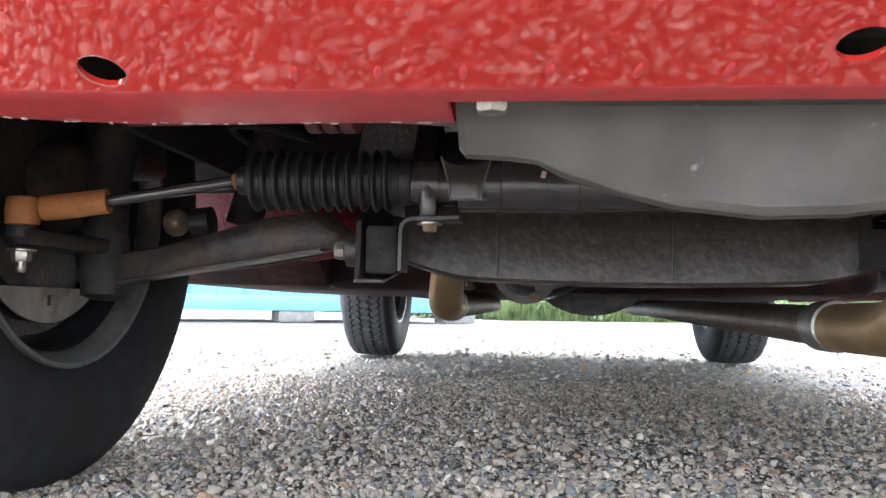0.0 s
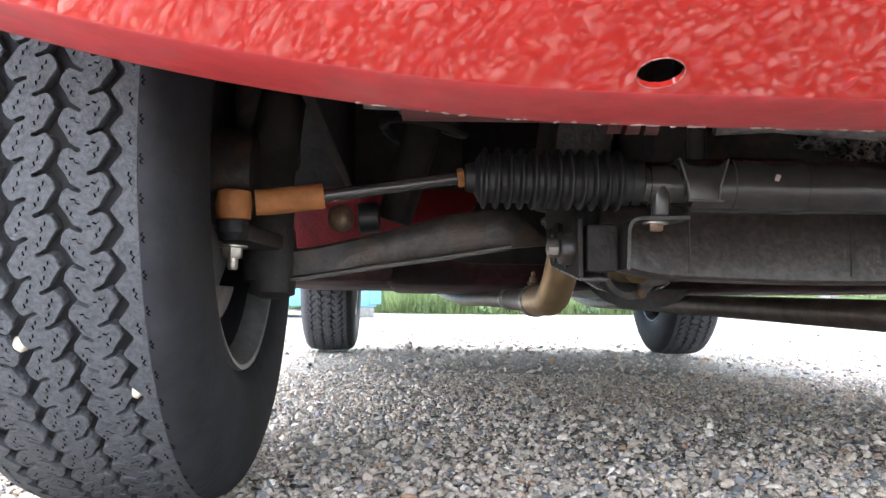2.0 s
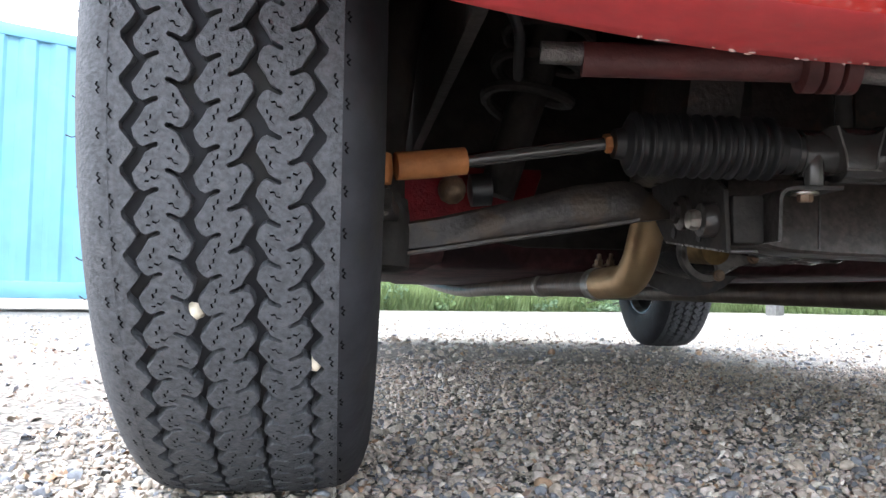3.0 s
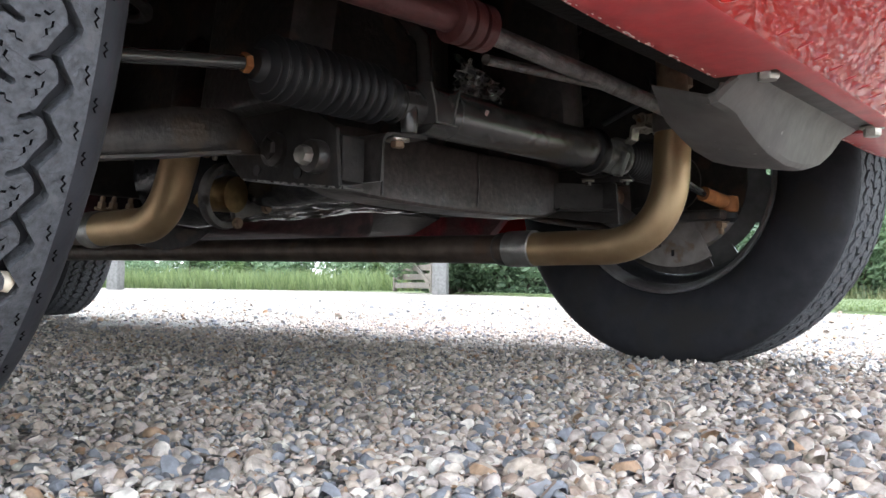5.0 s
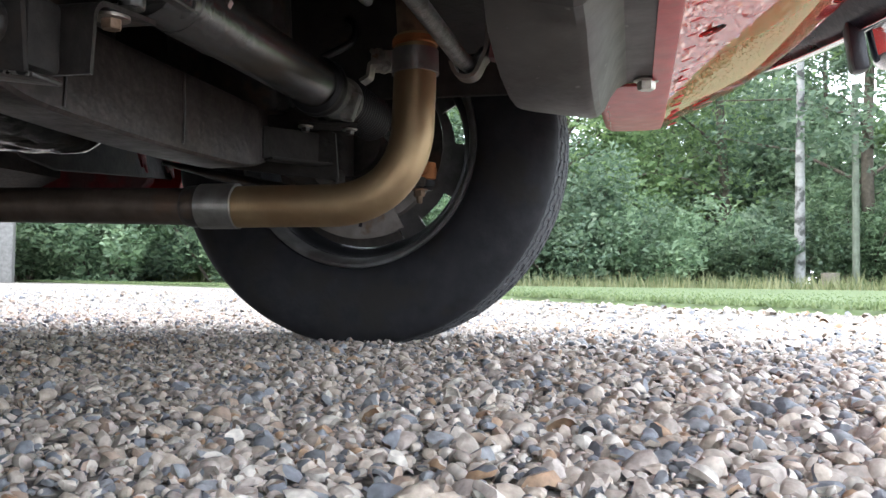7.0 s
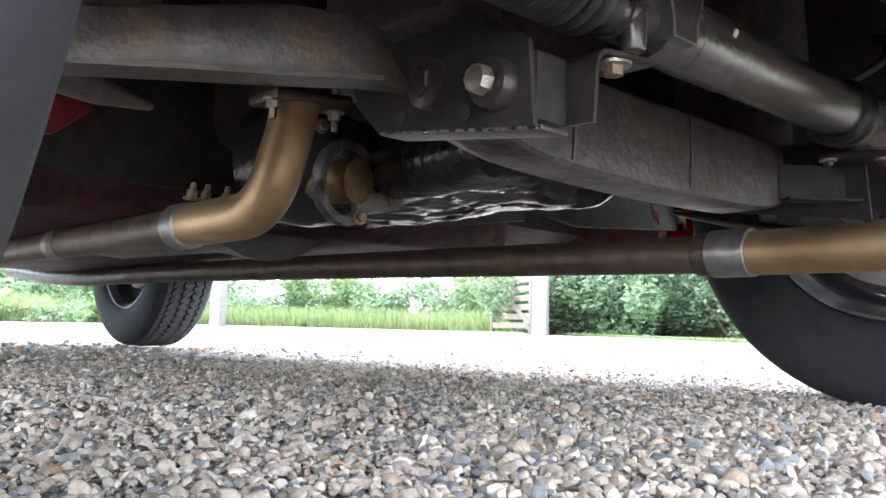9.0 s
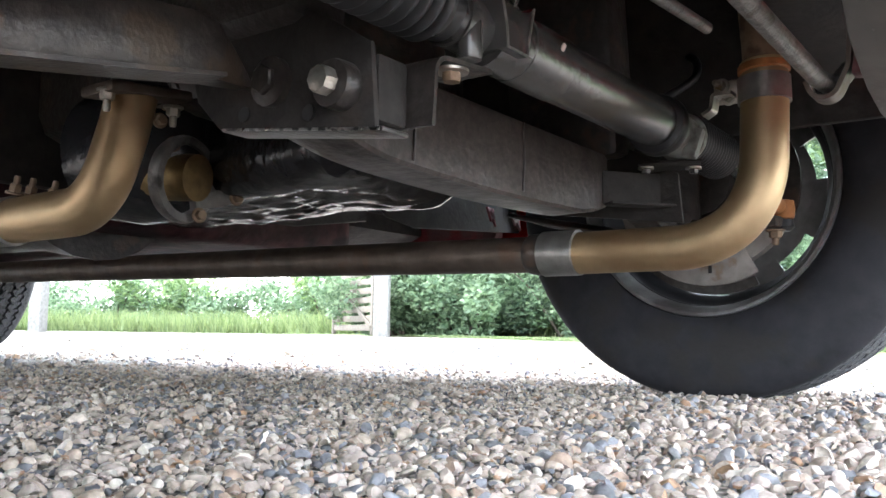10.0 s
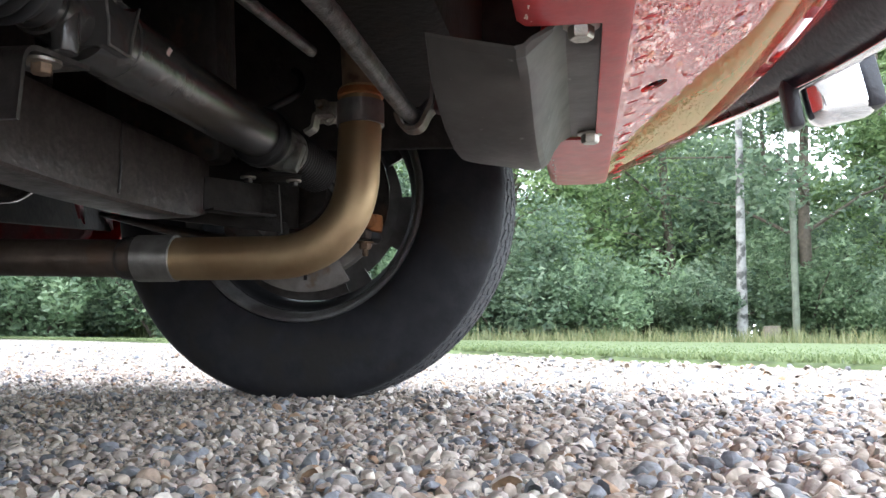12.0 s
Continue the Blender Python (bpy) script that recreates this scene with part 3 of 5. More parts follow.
for hub, (side, at, front) in zip(wheels, places):
    # hub, brake plate and wheel nuts, inside the rim
    part("brake_plate", lathe([(0.04, -0.050), (0.112, -0.047), (0.122, -0.043), (0.124, -0.030), (0.04, -0.024)], (0, 0, 0), (1, 0, 0), 40), DRUM if side > 0 else CHASSIS, hub, "dusty brown brake backing plate" if side > 0 else "")
    if front and side < 0:
        part("brake_disc", lathe([(0.05, -0.018), (0.1545, -0.018), (0.156, -0.016), (0.156, -0.010), (0.05, -0.008)], (0, 0, 0), (1, 0, 0), 48), CHASSIS, hub, "dark rusty brake disc")
    if front:
        shield = [(0.132 * math.sin(radians(k)), 0.132 * math.cos(radians(k))) for k in range(-118, 119, 12)]
        still = pose(0, 0, 0, 0 if side > 0 else -78.05, 0, 0)
        shade = part("dust_shield", prism(shield, 0.003, pose(-0.048, 0, 0, 90, 0, 90), None, 0.0), CHASSIS, hub)
        span = range(89, 210, 5) if side > 0 else range(138, 223, 6)
        lower = [(0.146 * math.sin(radians(k)), 0.146 * math.cos(radians(k))) for k in span] + ([(0.0, 0.0)] if side > 0 else [])
        seg = part("lower_segment", prism(lower, 0.003, pose(-0.050, 0, 0, 90, 0, 90), None, 0.001), DRUM, hub, "pale dusty lower brake segment")
        # the slot's dark opening is a thin black box laid on the segment
        slot = part("drain_slot", box((0.0006, 0.0055, 0.011), (-0.0518, 0.0, -0.122), bevel=0.0), RING, hub)
        lip_arc = [radians(k) for k in (range(120, 205, 6) if side > 0 else range(144, 217, 6))]
        lip = part("shield_lip", prism([(0.144 * math.sin(a), 0.144 * math.cos(a)) for a in lip_arc] + [(0.1585 * math.sin(a), 0.1585 * math.cos(a)) for a in lip_arc[::-1]], 0.003, pose(-0.030, 0, 0, 90, 0, 90), None, 0.0), CHASSIS, hub)
        for piece in (shade, seg, slot, lip):
            piece.matrix_basis = still
    part("hub_carrier", lathe([(0.03, -0.095), (0.045, -0.09), (0.05, -0.06), (0.05, -0.03)], (0, 0, 0), (1, 0, 0), 24), CHASSIS, hub)
    for k in range(4):
        a = math.pi / 4 + k * math.pi / 2
        part("wheel_nut", hexbolt((0.034, 0.055 * math.sin(a), 0.055 * math.cos(a)), (1, 0, 0), 0.01, 0.014, False), STEEL, hub)
# two flint chips caught in the tread of the front tyre
for x, y, z in ((-0.677, -0.269, 0.147), (-0.605, -0.2465, 0.115)):
    bm = bmesh.new()
    bmesh.ops.create_icosphere(bm, subdivisions=2, radius=0.0055, matrix=pose(x, y + 0.001, z, 20, 40, 10))
    for v in bm.verts:
        v.co += 0.0016 * noise.noise_vector(v.co * 190)
    tagged(part("flint_chip", bm, CREAM), "cream flint chip wedged in the tyre tread", "stone", "flint chips in the tread")


# ---- nose and body shell
LIP = [(-0.393, 0.3000), (-0.3945, 0.2835), (-0.400, 0.2795), (-0.412, 0.2791), (-0.430, 0.2790), (-0.444, 0.2791), (-0.452, 0.2794), (-0.458, 0.2799), (-0.462, 0.2805)]


def apron(t):
    """The flat underside rising ahead of the crease, rolling up into the nose."""
    return -0.465 - t, 0.2812 + 0.36 * t + 3.5 * max(0, t - 0.10) ** 2


SECTION = [apron(0.008 * k) for k in range(29)]
SECTION += [(y, z) for y, z in ((-0.712, 0.455), (-0.727, 0.490), (-0.735, 0.525), (-0.733, 0.560), (-0.712, 0.595), (-0.660, 0.630), (-0.560, 0.665), (-0.400, 0.700))]


def nose_at(x, y, z):
    """The front apron drawn back and up towards the wings."""
    w = min(1.3, max(0, (-0.465 - y) / 0.28))
    back = 0.36 * x * x * w + 1.1 * max(0, abs(x) - 0.52) ** 2 * w
    up = 0.36 * max(0, abs(x) - 0.29) ** 2
    droop = -0.14 * x * x * max(0, min(1, (z - 0.5) / 0.2))
    return (x, y + back, z + up + droop)


HOLES = ((-0.301, -0.479, 0.2880), (0.033, -0.491, 0.2925), (0.356, -0.508, 0.2975))


def nose(name, section, reach, material, parent, label, holes, gap):
    """One moulding of the nose: a section swept across the car, drilled or cut away."""
    bm = bmesh.new()
    xs = [-reach + 2 * reach * k / 84 for k in range(85)]
    sec = [Vector((0, y, z)) for y, z in section]
    rows = [[bm.verts.new(nose_at(x, p.y, p.z)) for x in xs] for p in sec]
    for a, b in zip(rows, rows[1:]):
        for i in range(len(xs) - 1):
            bm.faces.new((a[i], a[i + 1], b[i + 1], b[i]))
    ob = part(name, bm, material, parent, label)
    ob.modifiers.new("skin", "SOLIDIFY").thickness = 0.003
    cutters = []
    for x, y, z in holes:
        c = part("cutter", lathe([(0.0112, -0.03), (0.0112, 0.03)], (x, y, z), (0, 0.4, 1), 28), RED)
        m = ob.modifiers.new("drain", "BOOLEAN")
        m.object, m.operation, m.solver = c, "DIFFERENCE", "EXACT"
        cutters.append(c)
    # the lip is cut away where the guard is bolted
    if gap:
        c = part("cutter", box((0.309, 0.08, 0.06), (0.0115, -0.407, 0.285), (0, 0, 0), 0), RED)
        m = ob.modifiers.new("gap", "BOOLEAN")
        m.object, m.operation, m.solver = c, "DIFFERENCE", "EXACT"
        cutters.append(c)
    bpy.context.view_layer.update()
    done = bpy.data.meshes.new_from_object(ob.evaluated_get(bpy.context.evaluated_depsgraph_get()))
    ob.modifiers.clear()
    done.set_sharp_from_angle(angle=radians(38))
    ob.data = done
    for c in cutters:
        bpy.data.objects.remove(c)
    return ob


nose_ob = nose("nose", SECTION, 0.74, RED, car, "glossy red front apron with drain holes", HOLES, False)
nose("lower_lip", LIP + [(-0.4648, 0.2812), (-0.4690, 0.2834)], 0.64, RED_LIP, nose_ob, "scuffed and chipped red lower lip", HOLES, True)
for x, y, z in HOLES:
    ring = lathe([(0.0110, -0.0002), (0.0114, -0.0003), (0.0115, 0.0006), (0.0110, 0.0006)], (x, y, z - 0.0010), (0, 0.4, 1), 28, closed=True)
    for v in ring.verts:
        v.co.z += 0.0003 * noise.noise(v.co * 300)
    part("chipped_rim", ring, CHIP_EDGE, nose_ob)


for k in range(17):
    # small pressed scallops along the crease of the lip: low bumps, duller red for their shadow
    x = -0.21 + 0.0385 * k
    sc = bmesh.new()
    bmesh.ops.create_uvsphere(sc, u_segments=12, v_segments=8, radius=1.0)
    bmesh.ops.transform(sc, matrix=pose(x, -0.4760, 0.2854, -19.8, 0, 8) @ Matrix.Diagonal((0.0021, 0.0060, 0.0009, 1)), verts=sc.verts)
    part("scallop", sc, RED_LIP, nose_ob)
chips = np.random.default_rng(8)
for k in range(120):
    x = chips.uniform(-0.46, 0.46)
    if -0.15 < x < 0.17:
        continue
    s = chips.uniform(0.0003, 0.0015)
    chip = bmesh.new()
    bmesh.ops.create_icosphere(chip, subdivisions=1, radius=1.0)
    bmesh.ops.transform(chip, matrix=Matrix.Translation(nose_at(x, -0.4005 - chips.uniform(0, 0.004), 0.2792)) @ Matrix.Diagonal((s * chips.uniform(1, 4), s * 0.7, 0.0006, 1)), verts=chip.verts)
    part("paint_chip", chip, CHIP, nose_ob)


def shell():
    """The upper body: bonnet, wings, flanks and tail, with arches over the wheels."""
    ys = [-0.41 + k * (2.88 + 0.41) / 74 for k in range(75)]
    bm = bmesh.new()
    rows = []
    for y in ys:
        tail = max(0, (y - 2.3) / 0.75)
        front = max(0, (-y - 0.25) / 0.45)
        half = 0.79 - 0.13 * tail ** 2 - 0.10 * front ** 2
        top = np.interp(y, [-0.7, -0.3, 0.6, 0.95, 1.35, 1.9, 2.5, 3.05], [0.60, 0.70, 0.79, 0.84, 1.14, 1.12, 0.86, 0.70])
        shoulder = np.interp(y, [-0.7, 0, 1.2, 2.37, 3.05], [0.58, 0.70, 0.72, 0.74, 0.62])
        low = 0.225
        for c, r in ((0.0, 0.37), (AXLE_R, 0.36)):
            if abs(y - c) < r:
                low = max(low, R_TYRE + math.sqrt(r * r - (y - c) ** 2) - 0.02)
        if y < -0.3:
            low = max(low, 0.40)
        if y > 2.68:
            low = max(low, 0.43)
        sill = half - 0.05
        prof = [(sill, low), (half, min(low + 0.06, shoulder - 0.05)), (half + 0.01, (low + shoulder) / 2 + 0.02), (half - 0.01, shoulder), (half - 0.10, shoulder + 0.05),
                (half * 0.62, shoulder + (top - shoulder) * 0.72 + 0.02), (half * 0.35, top - 0.008), (0, top)]
        pts = [(x, y, z) for x, z in prof] + [(-x, y, z) for x, z in prof[-2::-1]]
        rows.append([bm.verts.new(p) for p in pts])
    for a, b in zip(rows, rows[1:]):
        for i in range(len(a) - 1):
            bm.faces.new((a[i], a[i + 1], b[i + 1], b[i]))
    bm.faces.new(rows[-1])
    bmesh.ops.recalc_face_normals(bm, faces=bm.faces)
    ob = part("body_shell", bm, RED, car, "glossy red fibreglass body shell")
    ob.modifiers.new("skin", "SOLIDIFY").thickness = -0.004
    return ob


shell()
# floor tub behind the engine, inner wings and bulkhead
tub = box((0.92, 1.42, 0.16), (0, 1.27, 0.289), bevel=0.03, seg=3)
part("floor_pan", tub, UNDER, car, "dark glossy purple-brown fibreglass floor underside")
part("toe_board", prism([(-0.46, 0.27), (-0.30, 0.245), (0.30, 0.245), (0.46, 0.27), (0.46, 0.55), (-0.46, 0.55)], 0.02, pose(0, 0.545, 0, 90, 0, 0), None, 0.005), BLACK, car)
for s in (-1, 1):
    part("sill", prism([(0.46, 0.262), (0.53, 0.214), (1.2, 0.212), (1.94, 0.216), (1.94, 0.34), (0.50, 0.32), (0.46, 0.30)] if s < 0 else [(0.60, 0.27), (0.68, 0.236), (1.2, 0.234), (1.94, 0.238), (1.94, 0.34), (0.65, 0.32), (0.60, 0.30)], 0.27, pose(s * 0.57, 0, 0, 90, 0, 90), None, 0.012), UNDER if s < 0 else BLACK, car, "dark purple-red sill underside" if s < 0 else "")
    part("sill_edge", prism([(0.43, 0.262), (0.475, 0.218), (1.2, 0.214), (1.94, 0.218), (1.94, 0.34), (0.50, 0.32), (0.42, 0.30)], 0.028, pose(s * 0.721, 0, 0, 90, 0, 90), None, 0.006), RED_DUSTY, car, "dusty red outer sill edge")
    part("inner_wing", box((0.012, 1.0, 0.5), (s * 0.50, 0.12, 0.60), bevel=0.003), BLACK, car)
    part("rear_inner_wing", box((0.012, 0.86, 0.5), (s * 0.55, 2.42, 0.52), bevel=0.003), BLACK, car)
    splash = [(-0.225, -0.22), (0.10, -0.245), (0.17, -0.235), (0.205, -0.205), (0.225, -0.15), (0.225, -0.14), (-0.225, -0.14)]
    part("inner_wing_panel", box((0.45, 0.008, 0.34), (s * 0.555, 0.423, 0.52), (8, 0, 0), 0.002), BLACK, car)
    part("wing_splash_panel", prism([(-s * px, pz) for px, pz in splash][:: -int(s)], 0.008, pose(s * 0.530, 0.44, 0.49, 82, 0, 0), None, 0.002), RED_LINER if s < 0 else BLACK, car, "red inner wing panel speckled with grit" if s < 0 else "")
part("bulkhead", box((1.1, 0.03, 0.4), (0, 0.80, 0.5), bevel=0.005), BLACK, car)
part("tail_floor", box((1.0, 0.95, 0.1), (0, 2.45, 0.40), bevel=0.02), BLACK, car)
part("radiator_duct", box((0.80, 0.10, 0.30), (0, -0.26, 0.53), bevel=0.01), BLACK, car)

# ---- grey sheet guard bolted under the lip
def guard():
    """A folded sheet: a flange along the lip, a deep curved tongue, and a pan running back from its foot."""
    foot = [(-0.141, 0.267), (-0.137, 0.2625), (-0.115, 0.2612), (-0.099, 0.2590), (-0.085, 0.2525), (-0.055, 0.2425), (-0.026, 0.2350), (0.016, 0.2302), (0.058, 0.2315), (0.09, 0.2360), (0.12, 0.2430), (0.148, 0.2540), (0.165, 0.268)]

    def end_rise(x):
        """The pan turns up at its end."""
        return min(1, max(0, (-0.095 - x) / 0.04))

    def flange_rise(x):
        """The bolted flange sits a little higher at one end."""
        return min(1, max(0, (-0.085 - x) / 0.03))

    bm = bmesh.new()
    rows = [[bm.verts.new((x + (0.028 * end_rise(x) * (y + 0.394) / 0.062 if y > -0.39 else 0), y, z)) for y, z in ((-0.452, 0.2822 + 0.0055 * flange_rise(x)), (-0.424, 0.2820 + 0.0055 * flange_rise(x)), (-0.417, 0.2800 - 0.15 * (0.2800 - f)), (-0.404, f + 0.004), (-0.400, f), (-0.394, f - 0.0015), (-0.345, f + 0.006 + 0.010 * end_rise(x)), (-0.332, f + 0.009 + 0.012 * end_rise(x)))]
            for x, f in foot]
    for a, b in zip(rows, rows[1:]):
        for i in range(len(a) - 1):
            bm.faces.new((a[i], a[i + 1], b[i + 1], b[i]))
    bmesh.ops.recalc_face_normals(bm, faces=bm.faces)
    got = bmesh.ops.extrude_face_region(bm, geom=bm.faces[:])
    bmesh.ops.translate(bm, vec=(0, 0.001, 0.0025), verts=[v for v in got["geom"] if isinstance(v, bmesh.types.BMVert)])
    bmesh.ops.recalc_face_normals(bm, faces=bm.faces)
    return bm


guard_ob = part("splash_guard", guard(), GUARD, car, "grey dusty sheet-metal guard bolted under the lip")
guard_ob.data.set_sharp_from_angle(angle=radians(24))
for x, y, z in ((-0.122, -0.434, 0.287), (0.150, -0.442, 0.2815)):
    part("bolt", hexbolt((x, y, z), (0, 0, -1), 0.0085, 0.008), STEEL, guard_ob)

# ---- bumper
def bumper_curve(x):
    return -0.785 + 0.40 * x * x


def bumper():
    bm = bmesh.new()
    prof = [(0.012, -0.040), (-0.010, -0.036), (-0.024, -0.020), (-0.028, 0.0), (-0.024, 0.020), (-0.010, 0.036), (0.012, 0.040)]
    xs = [-0.64 + 1.28 * k / 48 for k in range(49)]
    rows = [[bm.verts.new((x, bumper_curve(x) + dy, 0.437 + dz)) for dy, dz in prof] for x in xs]
    for a, b in zip(rows, rows[1:]):
        for i in range(len(prof) - 1):
            bm.faces.new((a[i], a[i + 1], b[i + 1], b[i]))
    bmesh.ops.recalc_face_normals(bm, faces=bm.faces)
    ob = part("bumper", bm, CHROME, car, "chrome bumper blade with a dark hollow back")
    ob.modifiers.new("skin", "SOLIDIFY").thickness = 0.003
    return ob


bumper_ob = bumper()


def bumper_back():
    """A near-black sheet that stands in for the dark hollow between the bumper blade and the nose."""
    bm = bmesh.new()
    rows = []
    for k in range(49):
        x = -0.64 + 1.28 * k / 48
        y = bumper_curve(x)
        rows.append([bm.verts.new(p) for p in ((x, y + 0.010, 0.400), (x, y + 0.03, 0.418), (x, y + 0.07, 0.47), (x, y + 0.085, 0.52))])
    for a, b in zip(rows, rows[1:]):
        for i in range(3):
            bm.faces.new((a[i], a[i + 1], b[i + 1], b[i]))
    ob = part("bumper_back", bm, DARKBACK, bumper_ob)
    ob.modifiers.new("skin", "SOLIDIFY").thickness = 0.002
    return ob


bumper_back()
for s in (-1, 1):
    x = s * 0.455
    over = box((0.046, 0.085, 0.110), (x, bumper_curve(x) - 0.046, 0.412), (-12, 0, 0), 0.020, seg=5)
    part("overrider", over, CHROME, bumper_ob, "chrome overrider")
    part("overrider_face", box((0.048, 0.030, 0.100), (x, bumper_curve(x) - 0.080, 0.420), (-12, 0, 0), 0.010), DARKBACK, bumper_ob, "dark face strip")
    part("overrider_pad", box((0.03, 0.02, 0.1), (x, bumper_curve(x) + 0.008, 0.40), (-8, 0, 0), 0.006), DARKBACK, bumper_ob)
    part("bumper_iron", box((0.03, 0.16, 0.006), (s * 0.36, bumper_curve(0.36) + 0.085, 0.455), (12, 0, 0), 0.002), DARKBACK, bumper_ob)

# ---- front suspension and steering
def ribbed(x0, x1, y, z, r0, r1, ribs, end=0.7):
    """A concertina boot along x."""
    prof = []
    for k in range(ribs):
        for f, q in ((0.0, 0.79), (0.14, 0.80), (0.27, 0.96), (0.37, 1.0), (0.50, 1.0), (0.60, 0.96), (0.73, 0.80), (0.87, 0.79)):
            u = (k + f) / ribs
            prof.append(((r0 + (r1 - r0) * u) * q, x0 + (x1 - x0) * u))
    prof = [(r0 * 0.45, x0 - 0.012), (r0 * 0.5, x0 - 0.004)] + prof + [(r1 * 0.62, x1 + 0.003), (r1 * 0.62, x1 + 0.016)]
    return lathe([(r, h) for r, h in prof], (0, y, z), (1, 0, 0), 40)


RACK_Y, RACK_Z = -0.112, 0.289
rack = new("steering_rack")
rack.parent = car
tagged(rack, "black steering rack with ribbed rubber boots and clamps")
part("tube", tube([(-0.165, RACK_Y, 0.288), (0.155, RACK_Y, 0.290)], 0.0245, 28), RACK, rack)
part("tube_neck", tube([(-0.222, RACK_Y + 0.002, 0.289), (-0.160, RACK_Y + 0.001, 0.288)], 0.0185, 24), RACK, rack)
part("boot_collar", lathe([(0.0185, -0.228), (0.0205, -0.226), (0.0205, -0.218), (0.0195, -0.216), (0.0205, -0.214), (0.0205, -0.207), (0.0185, -0.205)], (0, -0.110, 0.2905), (1, 0, 0), 26), BOOT, rack)
part("collar", lathe([(0.0247, -0.128), (0.0258, -0.127), (0.0258, -0.062), (0.0247, -0.061)], (0, RACK_Y, RACK_Z), (1, 0, 0), 28), RACK, rack)
part("paint_chip", box((0.004, 0.0012, 0.006), (-0.092, RACK_Y - 0.0260, RACK_Z + 0.004), (20, 15, 0), 0), CHIP, rack)
part("rubber_ring", lathe([(0.025, 0.144), (0.0295, 0.146), (0.0305, 0.150), (0.0285, 0.153), (0.0305, 0.156), (0.0310, 0.160), (0.029, 0.164), (0.024, 0.166)], (0, RACK_Y, RACK_Z), (1, 0, 0), 28), RING, rack)
part("end_housing", lathe([(0.024, 0.165), (0.0245, 0.172), (0.0225, 0.184), (0.0215, 0.204), (0.0225, 0.216), (0.0265, 0.219), (0.0265, 0.226), (0.022, 0.228)], (0, RACK_Y, RACK_Z), (1, 0, 0), 28), HOUSING, rack, "grey-green cast rack end housing")
part("boot", ribbed(-0.352, -0.222, -0.110, 0.2915, 0.0275, 0.0275, 12), BOOT, rack, "black ribbed rubber boot")
part("boot", ribbed(0.236, 0.35, -0.108, 0.2925, 0.0280, 0.0280, 14), BOOT, rack, "black ribbed rubber boot")
# pinion housing: a waisted casting with a shaft going up
pin = prism([(-0.0225, 0.0205), (-0.015, -0.004), (-0.0135, -0.0175), (0.0135, -0.0175), (0.015, -0.004), (0.0225, 0.0205), (0.014, 0.0145), (0.005, 0.0125), (-0.005, 0.0125), (-0.014, 0.0145)], 0.052, pose(-0.157, RACK_Y, RACK_Z, 90, 0, 0), None, 0.0015)
part("pinion_housing", pin, RACK, rack)
# thin pale wires that paint the highlights along the casting's edges
for q in (-1, 1):
    part("edge_highlight", tube([(-0.157 + q * 0.0215, RACK_Y - 0.0262, RACK_Z + 0.0195), (-0.157 + q * 0.0145, RACK_Y - 0.0264, RACK_Z - 0.004), (-0.157 + q * 0.013, RACK_Y - 0.0262, RACK_Z - 0.017)], 0.0009, 8), BAR, rack)
part("edge_highlight", tube([(-0.171, RACK_Y - 0.0262, RACK_Z - 0.0172), (-0.140, RACK_Y - 0.0262, RACK_Z - 0.0172)], 0.0009, 8), BAR, rack)
part("pinion_shaft", tube([(-0.157, RACK_Y, 0.300), (-0.150, RACK_Y + 0.01, 0.36), (-0.14, RACK_Y + 0.12, 0.47)], 0.009, 14), RACK, rack)
part("clamp_pillar", lathe([(0.0078, 0.2595), (0.0086, 0.261), (0.0086, 0.294), (0.0078, 0.296)], (-0.191, -0.1215, 0), (0, 0, 1), 22), RACK, rack)
part("clamp_band", lathe([(0.0188, -0.010), (0.0205, -0.0095), (0.0205, 0.0095), (0.0188, 0.010)], (-0.191, RACK_Y + 0.002, RACK_Z), (1, 0, 0), 30), RACK, rack)
part("clamp_plate", prism([(-0.03, -0.036), (0.022, -0.036), (0.03, 0.02), (-0.02, 0.03)], 0.003, pose(0.234, -0.09, 0.2635, 0, 0, 20), None, 0.001), BLACK, rack)
part("clamp_cheek", prism([(-0.045, -0.036), (0.038, -0.036), (0.042, -0.004), (0.03, 0.0), (-0.045, 0.0)], 0.004, pose(0.236, -0.058, 0.259, 90, 0, -38), None, 0.0012), BLACK, rack)
part("clamp_foot", prism([(-0.045, -0.012), (0.038, -0.012), (0.038, 0.012), (-0.045, 0.012)], 0.003, pose(0.236, -0.064, 0.2225, 0, 0, -38), None, 0.001), BLACK, rack)
part("housing_lug", box((0.010, 0.016, 0.034), (0.198, -0.133, 0.276), (10, 20, 0), 0.003), HOUSING, rack)
for bx, by, bz, head in ((-0.191, -0.107, 0.2555, 0.0068), (0.219, -0.073, 0.2612, 0.005), (0.245, -0.116, 0.2612, 0.005)):
    bolt = part("bolt", hexbolt((bx, by, bz - 0.0024), (0, 0, -1), head, head * 0.9, False), CHASSIS if bx > 0 else RUSTBOLT, rack)
    part("washer", lathe([(head * 0.5, 0), (head * 1.7, 0), (head * 1.7, 0.0022), (head * 0.5, 0.0024)], (bx, by, bz), (0, 0, -1), 22), STEEL, bolt, "pale zinc washer")

# ---- crossmember: a boxed beam with a belly, welded seams and end brackets
cross = new("crossmember")
cross.parent = car
tagged(cross, "scuffed brown-black boxed front crossmember")


